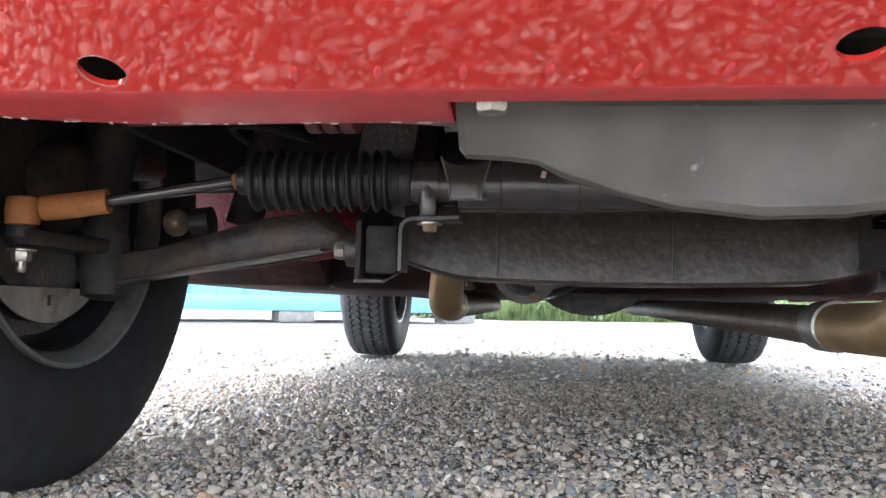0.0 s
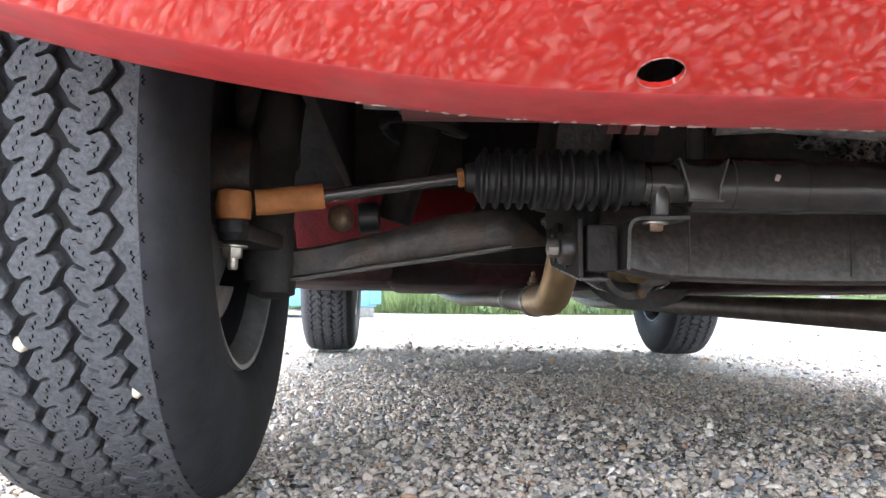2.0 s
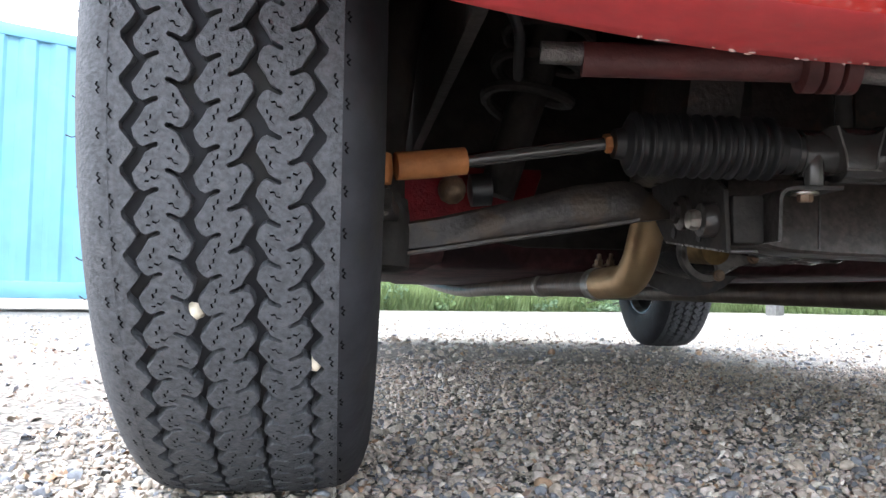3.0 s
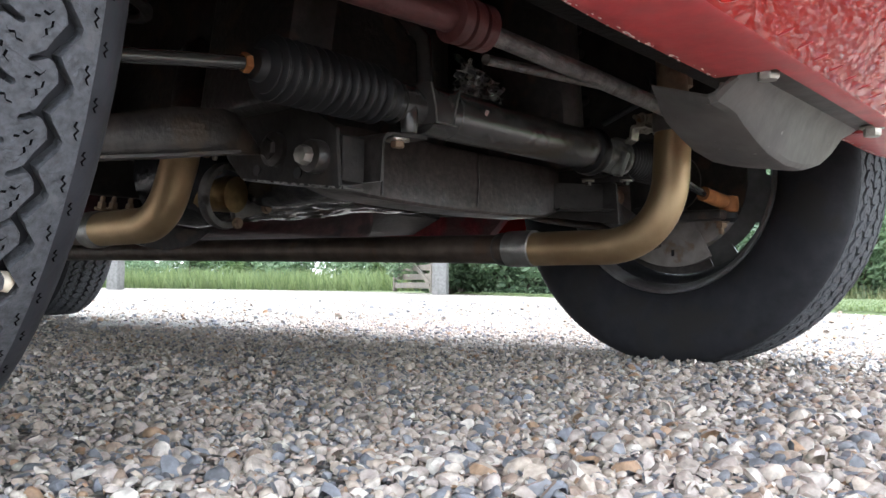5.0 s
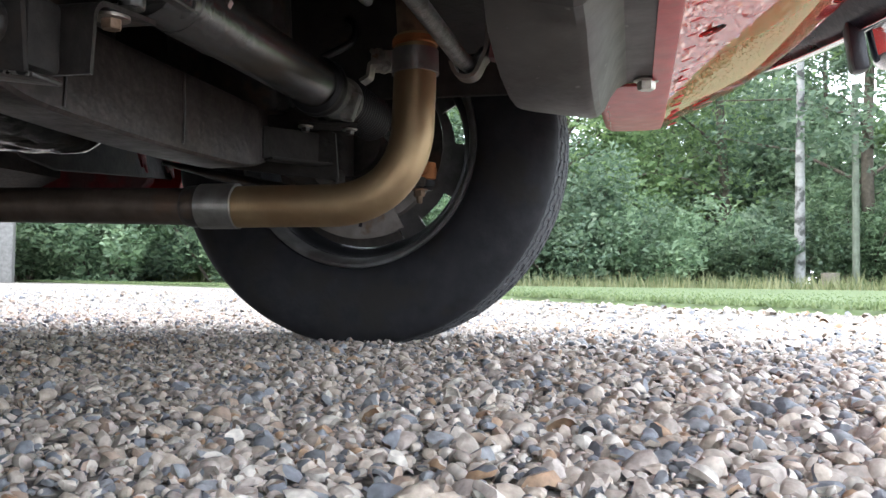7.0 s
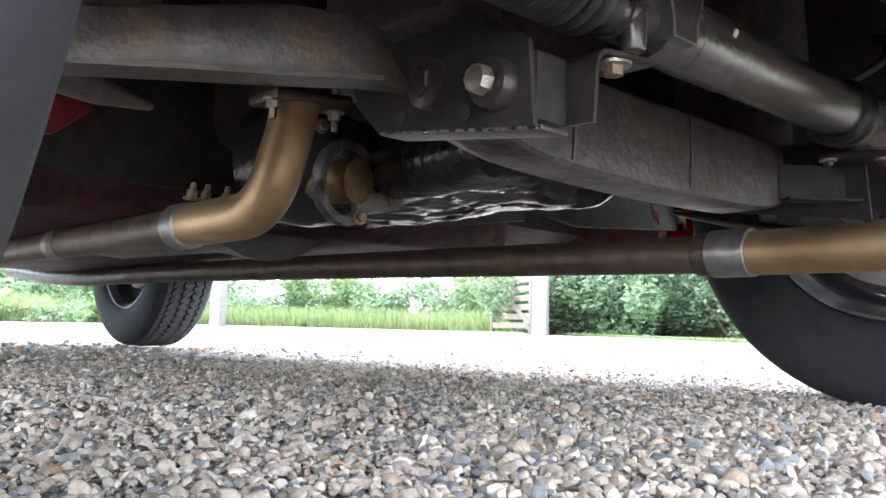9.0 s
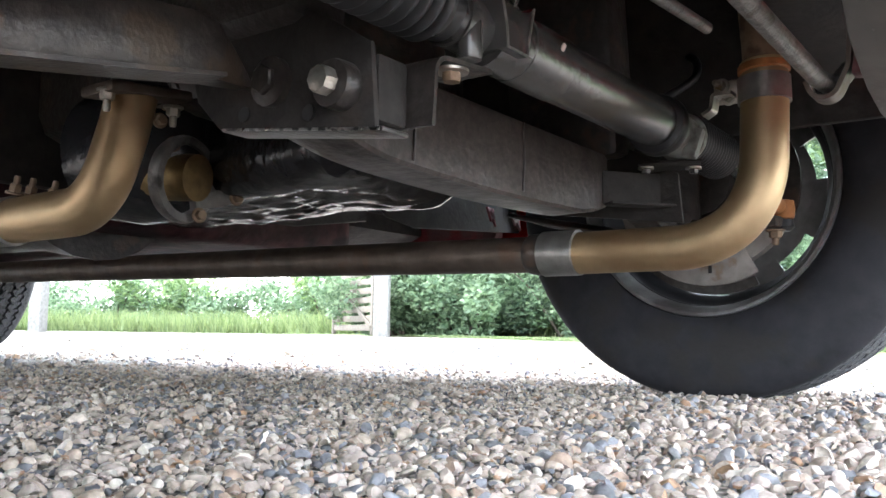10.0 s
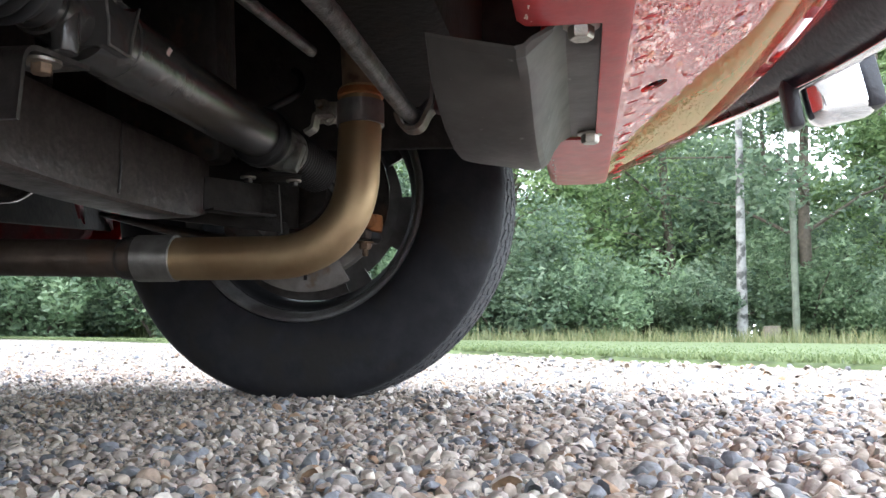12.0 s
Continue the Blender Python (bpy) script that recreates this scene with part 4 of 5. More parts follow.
def beam():
    bm = bmesh.new()
    xs = [-0.225 + 0.437 * k / 28 for k in range(29)]
    rows = []
    for x in xs:
        belly = 0.005 * math.cos(min(1, abs(x) / 0.2) * math.pi / 2)
        lo = 0.2095 - belly + 0.015 * max(0, (abs(x) - 0.15) / 0.075) ** 2
        sec = [(-0.027, 0.279), (-0.0305, 0.274), (-0.0305, lo + 0.003), (-0.028, lo), (0.012, lo - 0.001), (0.03, lo + 0.006), (0.09, lo + 0.036), (0.09, 0.278), (0.085, 0.283)]
        rows.append([bm.verts.new((x, y, z)) for y, z in sec])
    n = len(rows[0])
    for a, b in zip(rows, rows[1:]):
        for i in range(n):
            bm.faces.new((a[i], a[(i + 1) % n], b[(i + 1) % n], b[i]))
    bm.faces.new(rows[0])
    bm.faces.new(rows[-1])
    bmesh.ops.recalc_face_normals(bm, faces=bm.faces)
    return bm


part("beam", beam(), BEAM, cross)
for x in (0.031, -0.134):
    part("weld_seam", tube([(x, -0.0312, 0.212), (x + 0.001, -0.0318, 0.24), (x, -0.0312, 0.277)], 0.0011, 8), CHASSIS, cross)


def strip(path, width, thick, along=(0, 1, 0)):
    """A bent flat strap: a path in which the strap's breadth lies along one axis."""
    bm = bmesh.new()
    pts, side = [Vector(p) for p in path], Vector(along) * width / 2
    rings = []
    for i, p in enumerate(pts):
        d = (pts[min(i + 1, len(pts) - 1)] - pts[max(i - 1, 0)]).normalized()
        n = d.cross(side).normalized() * thick / 2
        rings.append([bm.verts.new(q) for q in (p + side + n, p - side + n, p - side - n, p + side - n)])
    for a, b in zip(rings, rings[1:]):
        for k in range(4):
            bm.faces.new((a[k], a[(k + 1) % 4], b[(k + 1) % 4], b[k]))
    bm.faces.new(rings[0])
    bm.faces.new(rings[-1])
    bmesh.ops.recalc_face_normals(bm, faces=bm.faces)
    return bm


# pivot brackets outboard of the beam, with bushes, straps and bolts
for s in (-1, 1):
    x = s * 0.257
    plate = prism([(-0.100, -0.029), (0.045, -0.011), (0.070, 0.012), (0.095, 0.085), (0.05, 0.10), (-0.02, 0.07), (-0.06, 0.048), (-0.095, 0.026)], 0.005, pose(x, 0, 0.232, 90, 0, 90), None, 0.0015)
    part("pivot_bracket", plate, BLACK, cross, "oily black pivot bracket")
    if s < 0:
        part("bracket_lip", box((0.026, 0.150, 0.0035), (x + 0.012, -0.030, 0.2120), (7.2, 0, 0), 0.0012), CHASSIS, cross)
        part("worn_edge", box((0.0016, 0.146, 0.0024), (x - 0.0014, -0.030, 0.2118), (7.2, 0, 0), 0.0005), FOIL, cross, "bare flaking lower edge")
    # the plate is uncut: black discs on its face give the holes' darkness
    for y in (-0.044, 0.018):
        part("lightening_hole", lathe([(0.0055, 0.0), (0.0055, 0.001)], (x + s * 0.0028, y, 0.2255 + 0.12 * y), (s, 0, 0), 16), BOOT, cross)
    if s < 0:
        part("bush_housing", box((0.03, 0.022, 0.044), (s * 0.236, -0.084, 0.232), (0, 0, 0), 0.004), BLACK, cross)
    part("pivot_bush", lathe([(0.007, -0.004), (0.0150, -0.003), (0.0158, 0.0), (0.0158, 0.010), (0.0148, 0.013), (0.007, 0.014)], (x + s * 0.002, -0.073, 0.2325), (s, 0, 0), 24), CHASSIS, cross)
    part("pivot_bolt", lathe([(0.0072, 0), (0.0092, 0.001), (0.0096, 0.006), (0.0082, 0.010), (0.004, 0.0112)], (x + s * 0.016, -0.073, 0.2325), (s, 0, 0), 8), STEEL, cross, "dull rounded steel bolt head")
    part("pivot_boss", lathe([(0.006, 0.0), (0.017, 0.0), (0.017, 0.006), (0.011, 0.009)], (x + s * 0.002, -0.010, 0.2455), (s, 0, 0), 20), ARM, cross)
    part("pivot_bolt", hexbolt((x + s * 0.009, -0.010, 0.2455), (s, 0, 0), 0.0105, 0.006, False), ARM, cross)
    part("upper_pivot_bolt", lathe([(0.010, 0), (0.010, 0.004), (0.0068, 0.0045), (0.0068, 0.010), (0.004, 0.0112)], (x + s * 0.003, 0.058, 0.292), (s, 0, 0), 12), ARM, cross)
    if s < 0:
        part("clamp_tab", strip(bend([(s * 0.217, -0.092, 0.212), (s * 0.216, -0.094, 0.2575), (s * 0.164, -0.102, 0.2585)], 0.010), 0.040, 0.0032), CHASSIS, cross)
    part("turret", box((0.06, 0.14, 0.36), (s * 0.225, 0.03, 0.46), (0, s * -8, 0), 0.012), CHASSIS, cross)

# ---- lower arms, uprights and track rods
for s in (-1, 1):
    arm = new("lower_wishbone")
    arm.parent = car
    tagged(arm, "rust-flecked dark steel lower wishbone")
    fore = bmesh.new()
    rings = []
    for fx, fy, lo, hi, half in ((0.270, 0.004, 0.2405, 0.2460, 0.004), (0.286, 0.002, 0.2385, 0.2580, 0.008), (0.306, 0.0, 0.2365, 0.2730, 0.012), (0.322, 0.0, 0.2345, 0.2750, 0.014), (0.37, 0.003, 0.2265, 0.2690, 0.015),
                                 (0.44, 0.008, 0.2160, 0.2500, 0.015), (0.50, 0.012, 0.2060, 0.2360, 0.015), (0.535, 0.014, 0.2010, 0.2300, 0.015), (0.56, 0.016, 0.203, 0.224, 0.012)):
        c, e = 0.09 * (hi - lo), half * 0.16
        rings.append([fore.verts.new((s * fx, fy + py, pz)) for py, pz in ((-half, lo + c), (-half + e, lo), (half - e, lo), (half, lo + c), (half, hi - c), (half - e, hi), (-half + e, hi), (-half, hi - c))])
    for p, q in zip(rings, rings[1:]):
        for k in range(8):
            fore.faces.new((p[k], p[(k + 1) % 8], q[(k + 1) % 8], q[k]))
    fore.faces.new(rings[0])
    fore.faces.new(rings[-1])
    bmesh.ops.recalc_face_normals(fore, faces=fore.faces)
    part("front_leg", fore, ARM, arm)
    part("lower_flange", strip([(s * 0.310, -0.009, 0.2362), (s * 0.37, -0.006, 0.2258), (s * 0.44, -0.001, 0.2152), (s * 0.50, 0.003, 0.2052), (s * 0.53, 0.005, 0.2006)], 0.030, 0.0028), ARM, arm)
    part("rear_leg", tube([(s * 0.362, 0.19, 0.245), (s * 0.42, 0.13, 0.232), (s * 0.52, 0.035, 0.216)], [0.004, 0.010, 0.012], 14, squash=0.6), ARM, arm)
    part("trunnion", lathe([(0.012, -0.04), (0.023, -0.036), (0.025, 0.0), (0.021, 0.03), (0.012, 0.036)], (s * 0.55, 0.01, 0.222), (0, 0.1, 1), 22), BLACK, arm)
    up = new("upright")
    up.parent = car
    part("steering_arm", prism([(-0.13, -0.014), (0.02, -0.03), (0.05, 0.0), (0.02, 0.03), (-0.12, 0.014)], 0.016, pose(s * 0.565, 0.0, 0.238, 0, 0, 90), None, 0.004), CHASSIS, up)
    part("pillar", tube([(s * 0.555, 0.01, 0.2), (s * 0.56, 0.015, 0.30), (s * 0.54, 0.02, 0.42), (s * 0.51, 0.02, 0.5)], [0.024, 0.028, 0.022, 0.015], 18), BLACK, up)
    part("caliper", box((0.06, 0.10, 0.13), (s * 0.568, 0.075, 0.385), (8, 0, 0), 0.012, seg=3), CHASSIS, up)
    part("brake_hose", tube(smooth_path([(s * 0.56, 0.06, 0.44), (s * 0.50, -0.02, 0.47), (s * 0.44, -0.05, 0.42), (s * 0.42, 0.02, 0.38)], 6), 0.0055, 10), BOOT, up)
    part("stud_nut", hexbolt((s * 0.566, -0.116, 0.227), (0, 0, -1), 0.009, 0.009, True, 0.008), RUSTBOLT if s > 0 else STEEL, up)
    rod = new("track_rod")
    rod.parent = car
    ox, oy, oz = (0.014, -0.006, -0.006) if s > 0 else (0, 0, 0)
    part("rod", tube([(s * 0.352, -0.106, 0.2945), (s * 0.49 + ox, -0.106 + oy, 0.273 + oz)], 0.0058, 14), RACK, rod)
    part("lock_nut", hexbolt((s * 0.365, -0.106, 0.2925), (s, 0, -0.15), 0.0085, 0.006, False), ORANGE, rod)
    part("rod_end", tube([(s * 0.490 + ox, -0.106 + oy, 0.273 + oz), (s * 0.53 + ox, -0.112 + oy, 0.267 + oz), (s * 0.548 + ox, -0.115 + oy, 0.265 + oz)], [0.0115, 0.0118, 0.0115], 20), ORANGE, rod, "orange rust-coloured rod end")
    part("rod_eye", lathe([(0.008, -0.014), (0.0145, -0.012), (0.016, 0.0), (0.0145, 0.012), (0.008, 0.014)], (s * 0.566 + ox, -0.117 + oy, 0.262 + oz), (0, 0, 1), 22), ORANGE, rod)
    part("dust_cover", lathe([(0.010, -0.03), (0.015, -0.024), (0.013, -0.014)], (s * 0.566 + ox, -0.117 + oy, 0.262 + oz), (0, 0, 1), 20), BOOT, rod)
    # damper with coil spring leaning up behind the arm
    damper = new("spring_damper")
    damper.parent = car
    a, b = Vector((s * 0.43, 0.09, 0.27)), Vector((s * 0.32, 0.07, 0.62))
    part("damper_tube", tube([a, a.lerp(b, 0.5), b], [0.02, 0.02, 0.012], 18), BLACK, damper)
    side = (b - a).normalized()
    e1 = Vector((0, 1, 0))
    e2 = side.cross(e1)
    part("coil_spring", tube([a.lerp(b, 0.25 + 0.7 * k / 120) + 0.045 * (math.cos(k / 120 * 44) * e1 + math.sin(k / 120 * 44) * e2) for k in range(121)], 0.006, 8), BLACK, damper)
    part("link_ball", lathe([(0.004, -0.0135), (0.010, -0.011), (0.0145, -0.004), (0.0145, 0.004), (0.010, 0.011), (0.004, 0.0135)], (s * 0.484, 0.032, 0.267), (1, 0, 0.1), 20), RUSTBOLT, damper)
    part("link_bush", lathe([(0.009, -0.012), (0.0165, -0.010), (0.0165, 0.010), (0.009, 0.012)], (s * 0.455, 0.035, 0.268), (1, 0, 0.1), 20), BOOT, damper)

# ---- anti-roll bar across the nose
bar = new("anti_roll_bar")
bar.parent = car
part("bar", tube(bend([(-0.45, -0.208, 0.337), (-0.28, -0.2345, 0.329), (-0.10, -0.262, 0.312), (0.118, -0.270, 0.301), (0.150, -0.276, 0.299), (0.162, -0.288, 0.318)], 0.03), 0.0082, 16), BAR, bar, "satin grey steel anti-roll bar")
part("painted_sleeve", tube([(-0.42, -0.212, 0.332), (-0.265, -0.236, 0.3285)], 0.0125, 16), PINKBAR, bar, "dull red overpainted sleeve")
for k in range(3):
    part("bush", lathe([(0.012, -0.007), (0.0195, -0.005), (0.0195, 0.005), (0.012, 0.007)], (-0.262 + k * 0.0135, -0.2365 - k * 0.002, 0.328 - k * 0.0005), (1, -0.15, 0), 24), PINKBAR, bar)
part("hanger_strap", strip(bend([(0.136, -0.258, 0.302), (0.140, -0.263, 0.287), (0.140, -0.280, 0.287), (0.140, -0.292, 0.312), (0.140, -0.294, 0.345)], 0.011), 0.022, 0.004, (1, 0, 0)), PIPE_OLD, bar, "dull brown steel hanger strap")
part("hanger_tab", box((0.02, 0.020, 0.022), (0.140, -0.3055, 0.314), (8, 0, 0), 0.001), PINKBAR, bar, "red-brown rusted tab")
part("stay_rod", tube([(-0.17, -0.196, 0.3222), (0.046, -0.20, 0.3375)], 0.0050, 14), BAR, bar)

# ---- exhausts
def exhaust(parent_label):
    ob = new("exhaust")
    ob.parent = car
    tagged(ob, parent_label)
    return ob


right = exhaust("heat-tinted stainless downpipe joined to an aged brown pipe")
PX, PZ = 0.188, 0.169
part("downpipe", tube(bend([(0.2062, -0.2018, 0.350), (0.205, -0.203, 0.33), (PX, -0.203, PZ), (PX, 0.03, PZ - 0.001)], 0.105, 18), 0.0228, 28), PIPE_NEW, right, "golden heat-tinted stainless bend")
part("upper_pipe", tube([(0.206, -0.2022, 0.335), (0.2075, -0.200, 0.37), (0.212, -0.195, 0.42), (0.215, -0.185, 0.52)], 0.0190, 24), MANIFOLD, right, "matt brown manifold pipe")
part("upper_pipe", tube([(0.234, -0.203, 0.372), (0.235, -0.198, 0.42), (0.236, -0.19, 0.52)], [0.011, 0.0145, 0.0145], 20), MANIFOLD, right, "matt brown manifold pipe")
part("sleeve", lathe([(0.0230, -0.022), (0.0250, -0.021), (0.0250, 0.021), (0.0230, 0.022)], (PX, 0.012, PZ), (0, 1, 0), 32), SLEEVE, right, "dull steel joint sleeve")
part("weld", lathe([(0.0195, -0.012), (0.0225, -0.008), (0.0232, 0.0), (0.0225, 0.008), (0.0195, 0.012)], (PX, 0.042, PZ), (0, 1, 0.02), 26), CHASSIS, right)
part("long_pipe", tube(smooth_path([(PX, 0.04, PZ), (0.19, 0.6, 0.178), (0.20, 1.3, 0.188), (0.22, 2.0, 0.195), (0.28, 2.7, 0.24)], 6), 0.0205, 24), PIPE_OLD, right, "aged brown exhaust pipe")
band = new("pipe_clamp")
band.parent = right
part("band", lathe([(0.0235, -0.013), (0.0252, -0.0125), (0.0252, 0.0125), (0.0235, 0.013)], (0.2045, -0.2025, 0.322), (0.02, 0.03, 1), 30), SLEEVE, band)
part("lug", box((0.005, 0.026, 0.024), (0.203, -0.167, 0.325), (0, 0, 8), 0.0015), STEEL, band)
part("lug", strip(bend([(0.186, -0.178, 0.318), (0.186, -0.160, 0.318), (0.186, -0.158, 0.304), (0.190, -0.148, 0.300)], 0.003), 0.018, 0.0035, (1, 0, 0)), STEEL, band)
part("heat_ring", lathe([(0.0230, 0), (0.0248, 0.002), (0.0246, 0.007), (0.0225, 0.010)], (0.206, -0.2020, 0.339), (0.02, 0.03, 1), 28), ORANGE, band, "rust-orange heat ring")
part("clamp_bolt", hexbolt((0.199, -0.163, 0.331), (-1, 0.1, 0), 0.0055, 0.007, True, 0.008), STEEL, band)
part("clamp_bolt", hexbolt((0.199, -0.170, 0.318), (-1, 0.1, 0), 0.0055, 0.007, True, 0.008), STEEL, band)

left = exhaust("heat-tinted stainless downpipe joined to an aged brown pipe")
part("downpipe", tube(bend([(-0.198, 0.245, 0.292), (-0.202, 0.248, 0.262), (-0.215, 0.262, 0.187), (-0.218, 0.43, 0.185)], 0.085, 18), 0.0225, 28), PIPE_NEW, left, "golden heat-tinted stainless bend")
flange = part("pipe_flange", box((0.085, 0.05, 0.010), (-0.192, 0.245, 0.294), (0, -6, 0), 0.003), PIPE_OLD, left)
for fx in (-0.228, -0.160):
    part("flange_nut", hexbolt((fx, 0.236, 0.2885), (0, 0, -1), 0.0065, 0.007, True, 0.008), STEEL, flange)
part("manifold", tube([(-0.19, 0.245, 0.30), (-0.17, 0.27, 0.36), (-0.13, 0.32, 0.42)], 0.026, 18), CHASSIS, left)
for bx, by, bz in ((-0.205, 0.40, 0.2115), (-0.19, 0.385, 0.2095), (-0.225, 0.392, 0.2100)):
    part("joint_bolt", hexbolt((bx, by, bz), (0, -0.3, 1), 0.006, 0.008, True, 0.006), RUSTBOLT, left)
part("sleeve", lathe([(0.0226, -0.014), (0.0246, -0.013), (0.0246, 0.013), (0.0226, 0.014)], (-0.218, 0.415, 0.185), (0, 1, 0), 32), SLEEVE, left, "dull steel joint sleeve")
part("long_pipe", tube(smooth_path([(-0.218, 0.40, 0.185), (-0.20, 0.9, 0.19), (-0.20, 1.4, 0.193), (-0.22, 2.0, 0.195), (-0.28, 2.7, 0.24)], 6), 0.020, 24), PIPE_OLD, left, "aged brown exhaust pipe")
part("pipe_clamp", lathe([(0.0205, -0.011), (0.0228, -0.01), (0.0228, 0.01), (0.0205, 0.011)], (-0.205, 0.825, 0.1895), (0, 1, 0), 26), SLEEVE, left)
part("clamp_bolt", hexbolt((-0.205, 0.825, 0.2123), (0, 0, 1), 0.006, 0.008, True, 0.006), STEEL, left)

# ---- engine and gearbox underside
engine = new("engine")
engine.parent = car
tagged(engine, "oily black engine and gearbox with a wrinkled glossy sump")


def sump():
    bm = box((0.23, 0.53, 0.09), (0.035, 0.375, 0.268), bevel=0.03, seg=4)
    bmesh.ops.subdivide_edges(bm, edges=[e for e in bm.edges if e.calc_length() > 0.05], cuts=26, use_grid_fill=True)
    for v in bm.verts:
        q = Vector((v.co.x * 14, v.co.y * 30, v.co.z * 20))
        v.co.z += 0.009 * (abs(noise.noise(q)) - 0.25) + 0.005 * abs(noise.noise(v.co * 55)) + 0.006 * noise.noise(v.co * 9)
    return bm


part("sump", sump(), SUMP, engine, "wrinkled glossy black sump")
part("block", box((0.30, 0.60, 0.40), (0.02, 0.42, 0.50), bevel=0.03), CHASSIS, engine)
# bell housing: a black domed casting with bolts, over an alloy crescent flange round the starter
bell = lathe([(0.020, -0.045), (0.048, -0.040), (0.066, -0.022), (0.074, 0.0), (0.078, 0.05), (0.070, 0.10)], (-0.078, 0.332, 0.272), (-0.25, 1, 0.0), 36)
part("bell_housing", bell, SUMP, engine, "glossy black domed bell housing")
part("flange", lathe([(0.035, -0.005), (0.043, -0.005), (0.045, 0.0), (0.043, 0.008), (0.035, 0.008)], (-0.108, 0.284, 0.232), (-0.2, 1, 0.1), 32, closed=True), ALLOY, engine, "cast alloy flange with bolts")
part("flange_wing", prism([(-0.075, -0.020), (-0.04, -0.012), (0.02, 0.012), (0.02, 0.020), (-0.05, 0.004), (-0.078, 0.0)], 0.012, pose(-0.02, 0.286, 0.222, 90, 0, 0), None, 0.002), ALLOY, engine)
part("starter", lathe([(0.010, -0.026), (0.024, -0.024), (0.026, 0.05), (0.02, 0.055)], (-0.106, 0.296, 0.236), (-0.25, 1, 0.1), 26), BRASS, engine, "brassy starter motor case")
for bx, by, bz in ((-0.138, 0.288, 0.287), (-0.122, 0.286, 0.266), (-0.096, 0.275, 0.196), (-0.048, 0.276, 0.220), (-0.131, 0.288, 0.306), (-0.052, 0.286, 0.270)):
    part("bolt", hexbolt((bx, by, bz), (-0.2, -1, 0), 0.0055, 0.006), RUSTBOLT, engine)
part("gearbox", tube([(0.0, 0.62, 0.30), (0.0, 0.75, 0.29), (0.0, 1.1, 0.28), (0.0, 1.5, 0.285)], [0.13, 0.10, 0.085, 0.05], 24), CHASSIS, engine)
part("cover_plate", box((0.10, 0.02, 0.14), (-0.09, 0.31, 0.38), (-18, 0, 18), 0.012), CHASSIS, engine)

# torn foil-faced pad behind the rack tube
foil = bmesh.new()
bmesh.ops.create_grid(foil, x_segments=22, y_segments=14, size=1.0)
for v in foil.verts:
    r = 1 + 0.35 * noise.noise(v.co * 3.1)
    v.co = Vector((v.co.x * 0.045 * r, 0.012 * noise.noise(v.co * 5.0) + 0.004 * noise.noise(v.co * 17.0), v.co.y * 0.024 * r))
bmesh.ops.transform(foil, matrix=pose(0.020, -0.040, 0.352, 0, 14, 0), verts=foil.verts)
part("foil_pad", foil, FOIL, engine, "crinkled torn foil pad")

# torn red fibreglass tabs at the front of the far sill
for tx, ty, tz, w in ((0.50, 0.305, 0.262, 0.014), (0.60, 0.32, 0.266, 0.022)):
    part("torn_tab", prism([(-w, 0.02), (-w * 0.5, -0.004), (w * 0.1, 0.003), (w * 0.7, -0.010), (w, 0.02)], 0.004, pose(tx, ty, tz, 78, 0, 12), None, 0.001), RED_DUSTY, car, "torn red fibreglass edge")

# ---------------------------------------------------------------- surroundings
def leaf_cloud(centres, radii, per, size, rng, up=0.25):
    """Leaves in clumps: small pointed leaves turned every way."""
    quads = []
    for c, r in zip(centres, radii):
        d = rng.normal(size=(per, 3))
        d /= np.linalg.norm(d, axis=1, keepdims=True)
        p = c + d * r * (rng.uniform(0.25, 1, (per, 1)) ** 0.45)
        quads.append(p)
    p = np.concatenate(quads)
    n = len(p)
    a = rng.normal(size=(n, 3))
    a[:, 2] *= 0.6
    a /= np.linalg.norm(a, axis=1, keepdims=True)
    b = np.cross(a, rng.normal(size=(n, 3)) + (0, 0, up))
    b /= np.linalg.norm(b, axis=1, keepdims=True)
    s = size * rng.uniform(0.6, 1.35, (n, 1))
    v = np.stack([p - a * s * 0.8 - b * s * 0.5, p - a * s * 0.8 + b * s * 0.5, p + a * s * 1.1], 1).reshape(-1, 3)
    f = np.arange(n * 3).reshape(-1, 3)
    return v, f


def mesh_np(name, v, f, material, parent=None):
    me = bpy.data.meshes.new(name)
    me.vertices.add(len(v))
    me.vertices.foreach_set("co", v.astype(np.float32).ravel())
    k = f.shape[1]
    me.loops.add(f.size)
    me.loops.foreach_set("vertex_index", f.astype(np.int32).ravel())
    me.polygons.add(len(f))
    me.polygons.foreach_set("loop_start", (np.arange(len(f)) * k).astype(np.int32))
    me.update(calc_edges=True)
    me.materials.append(material)
    ob = new(name, me)
    if parent:
        ob.parent = parent
    return ob


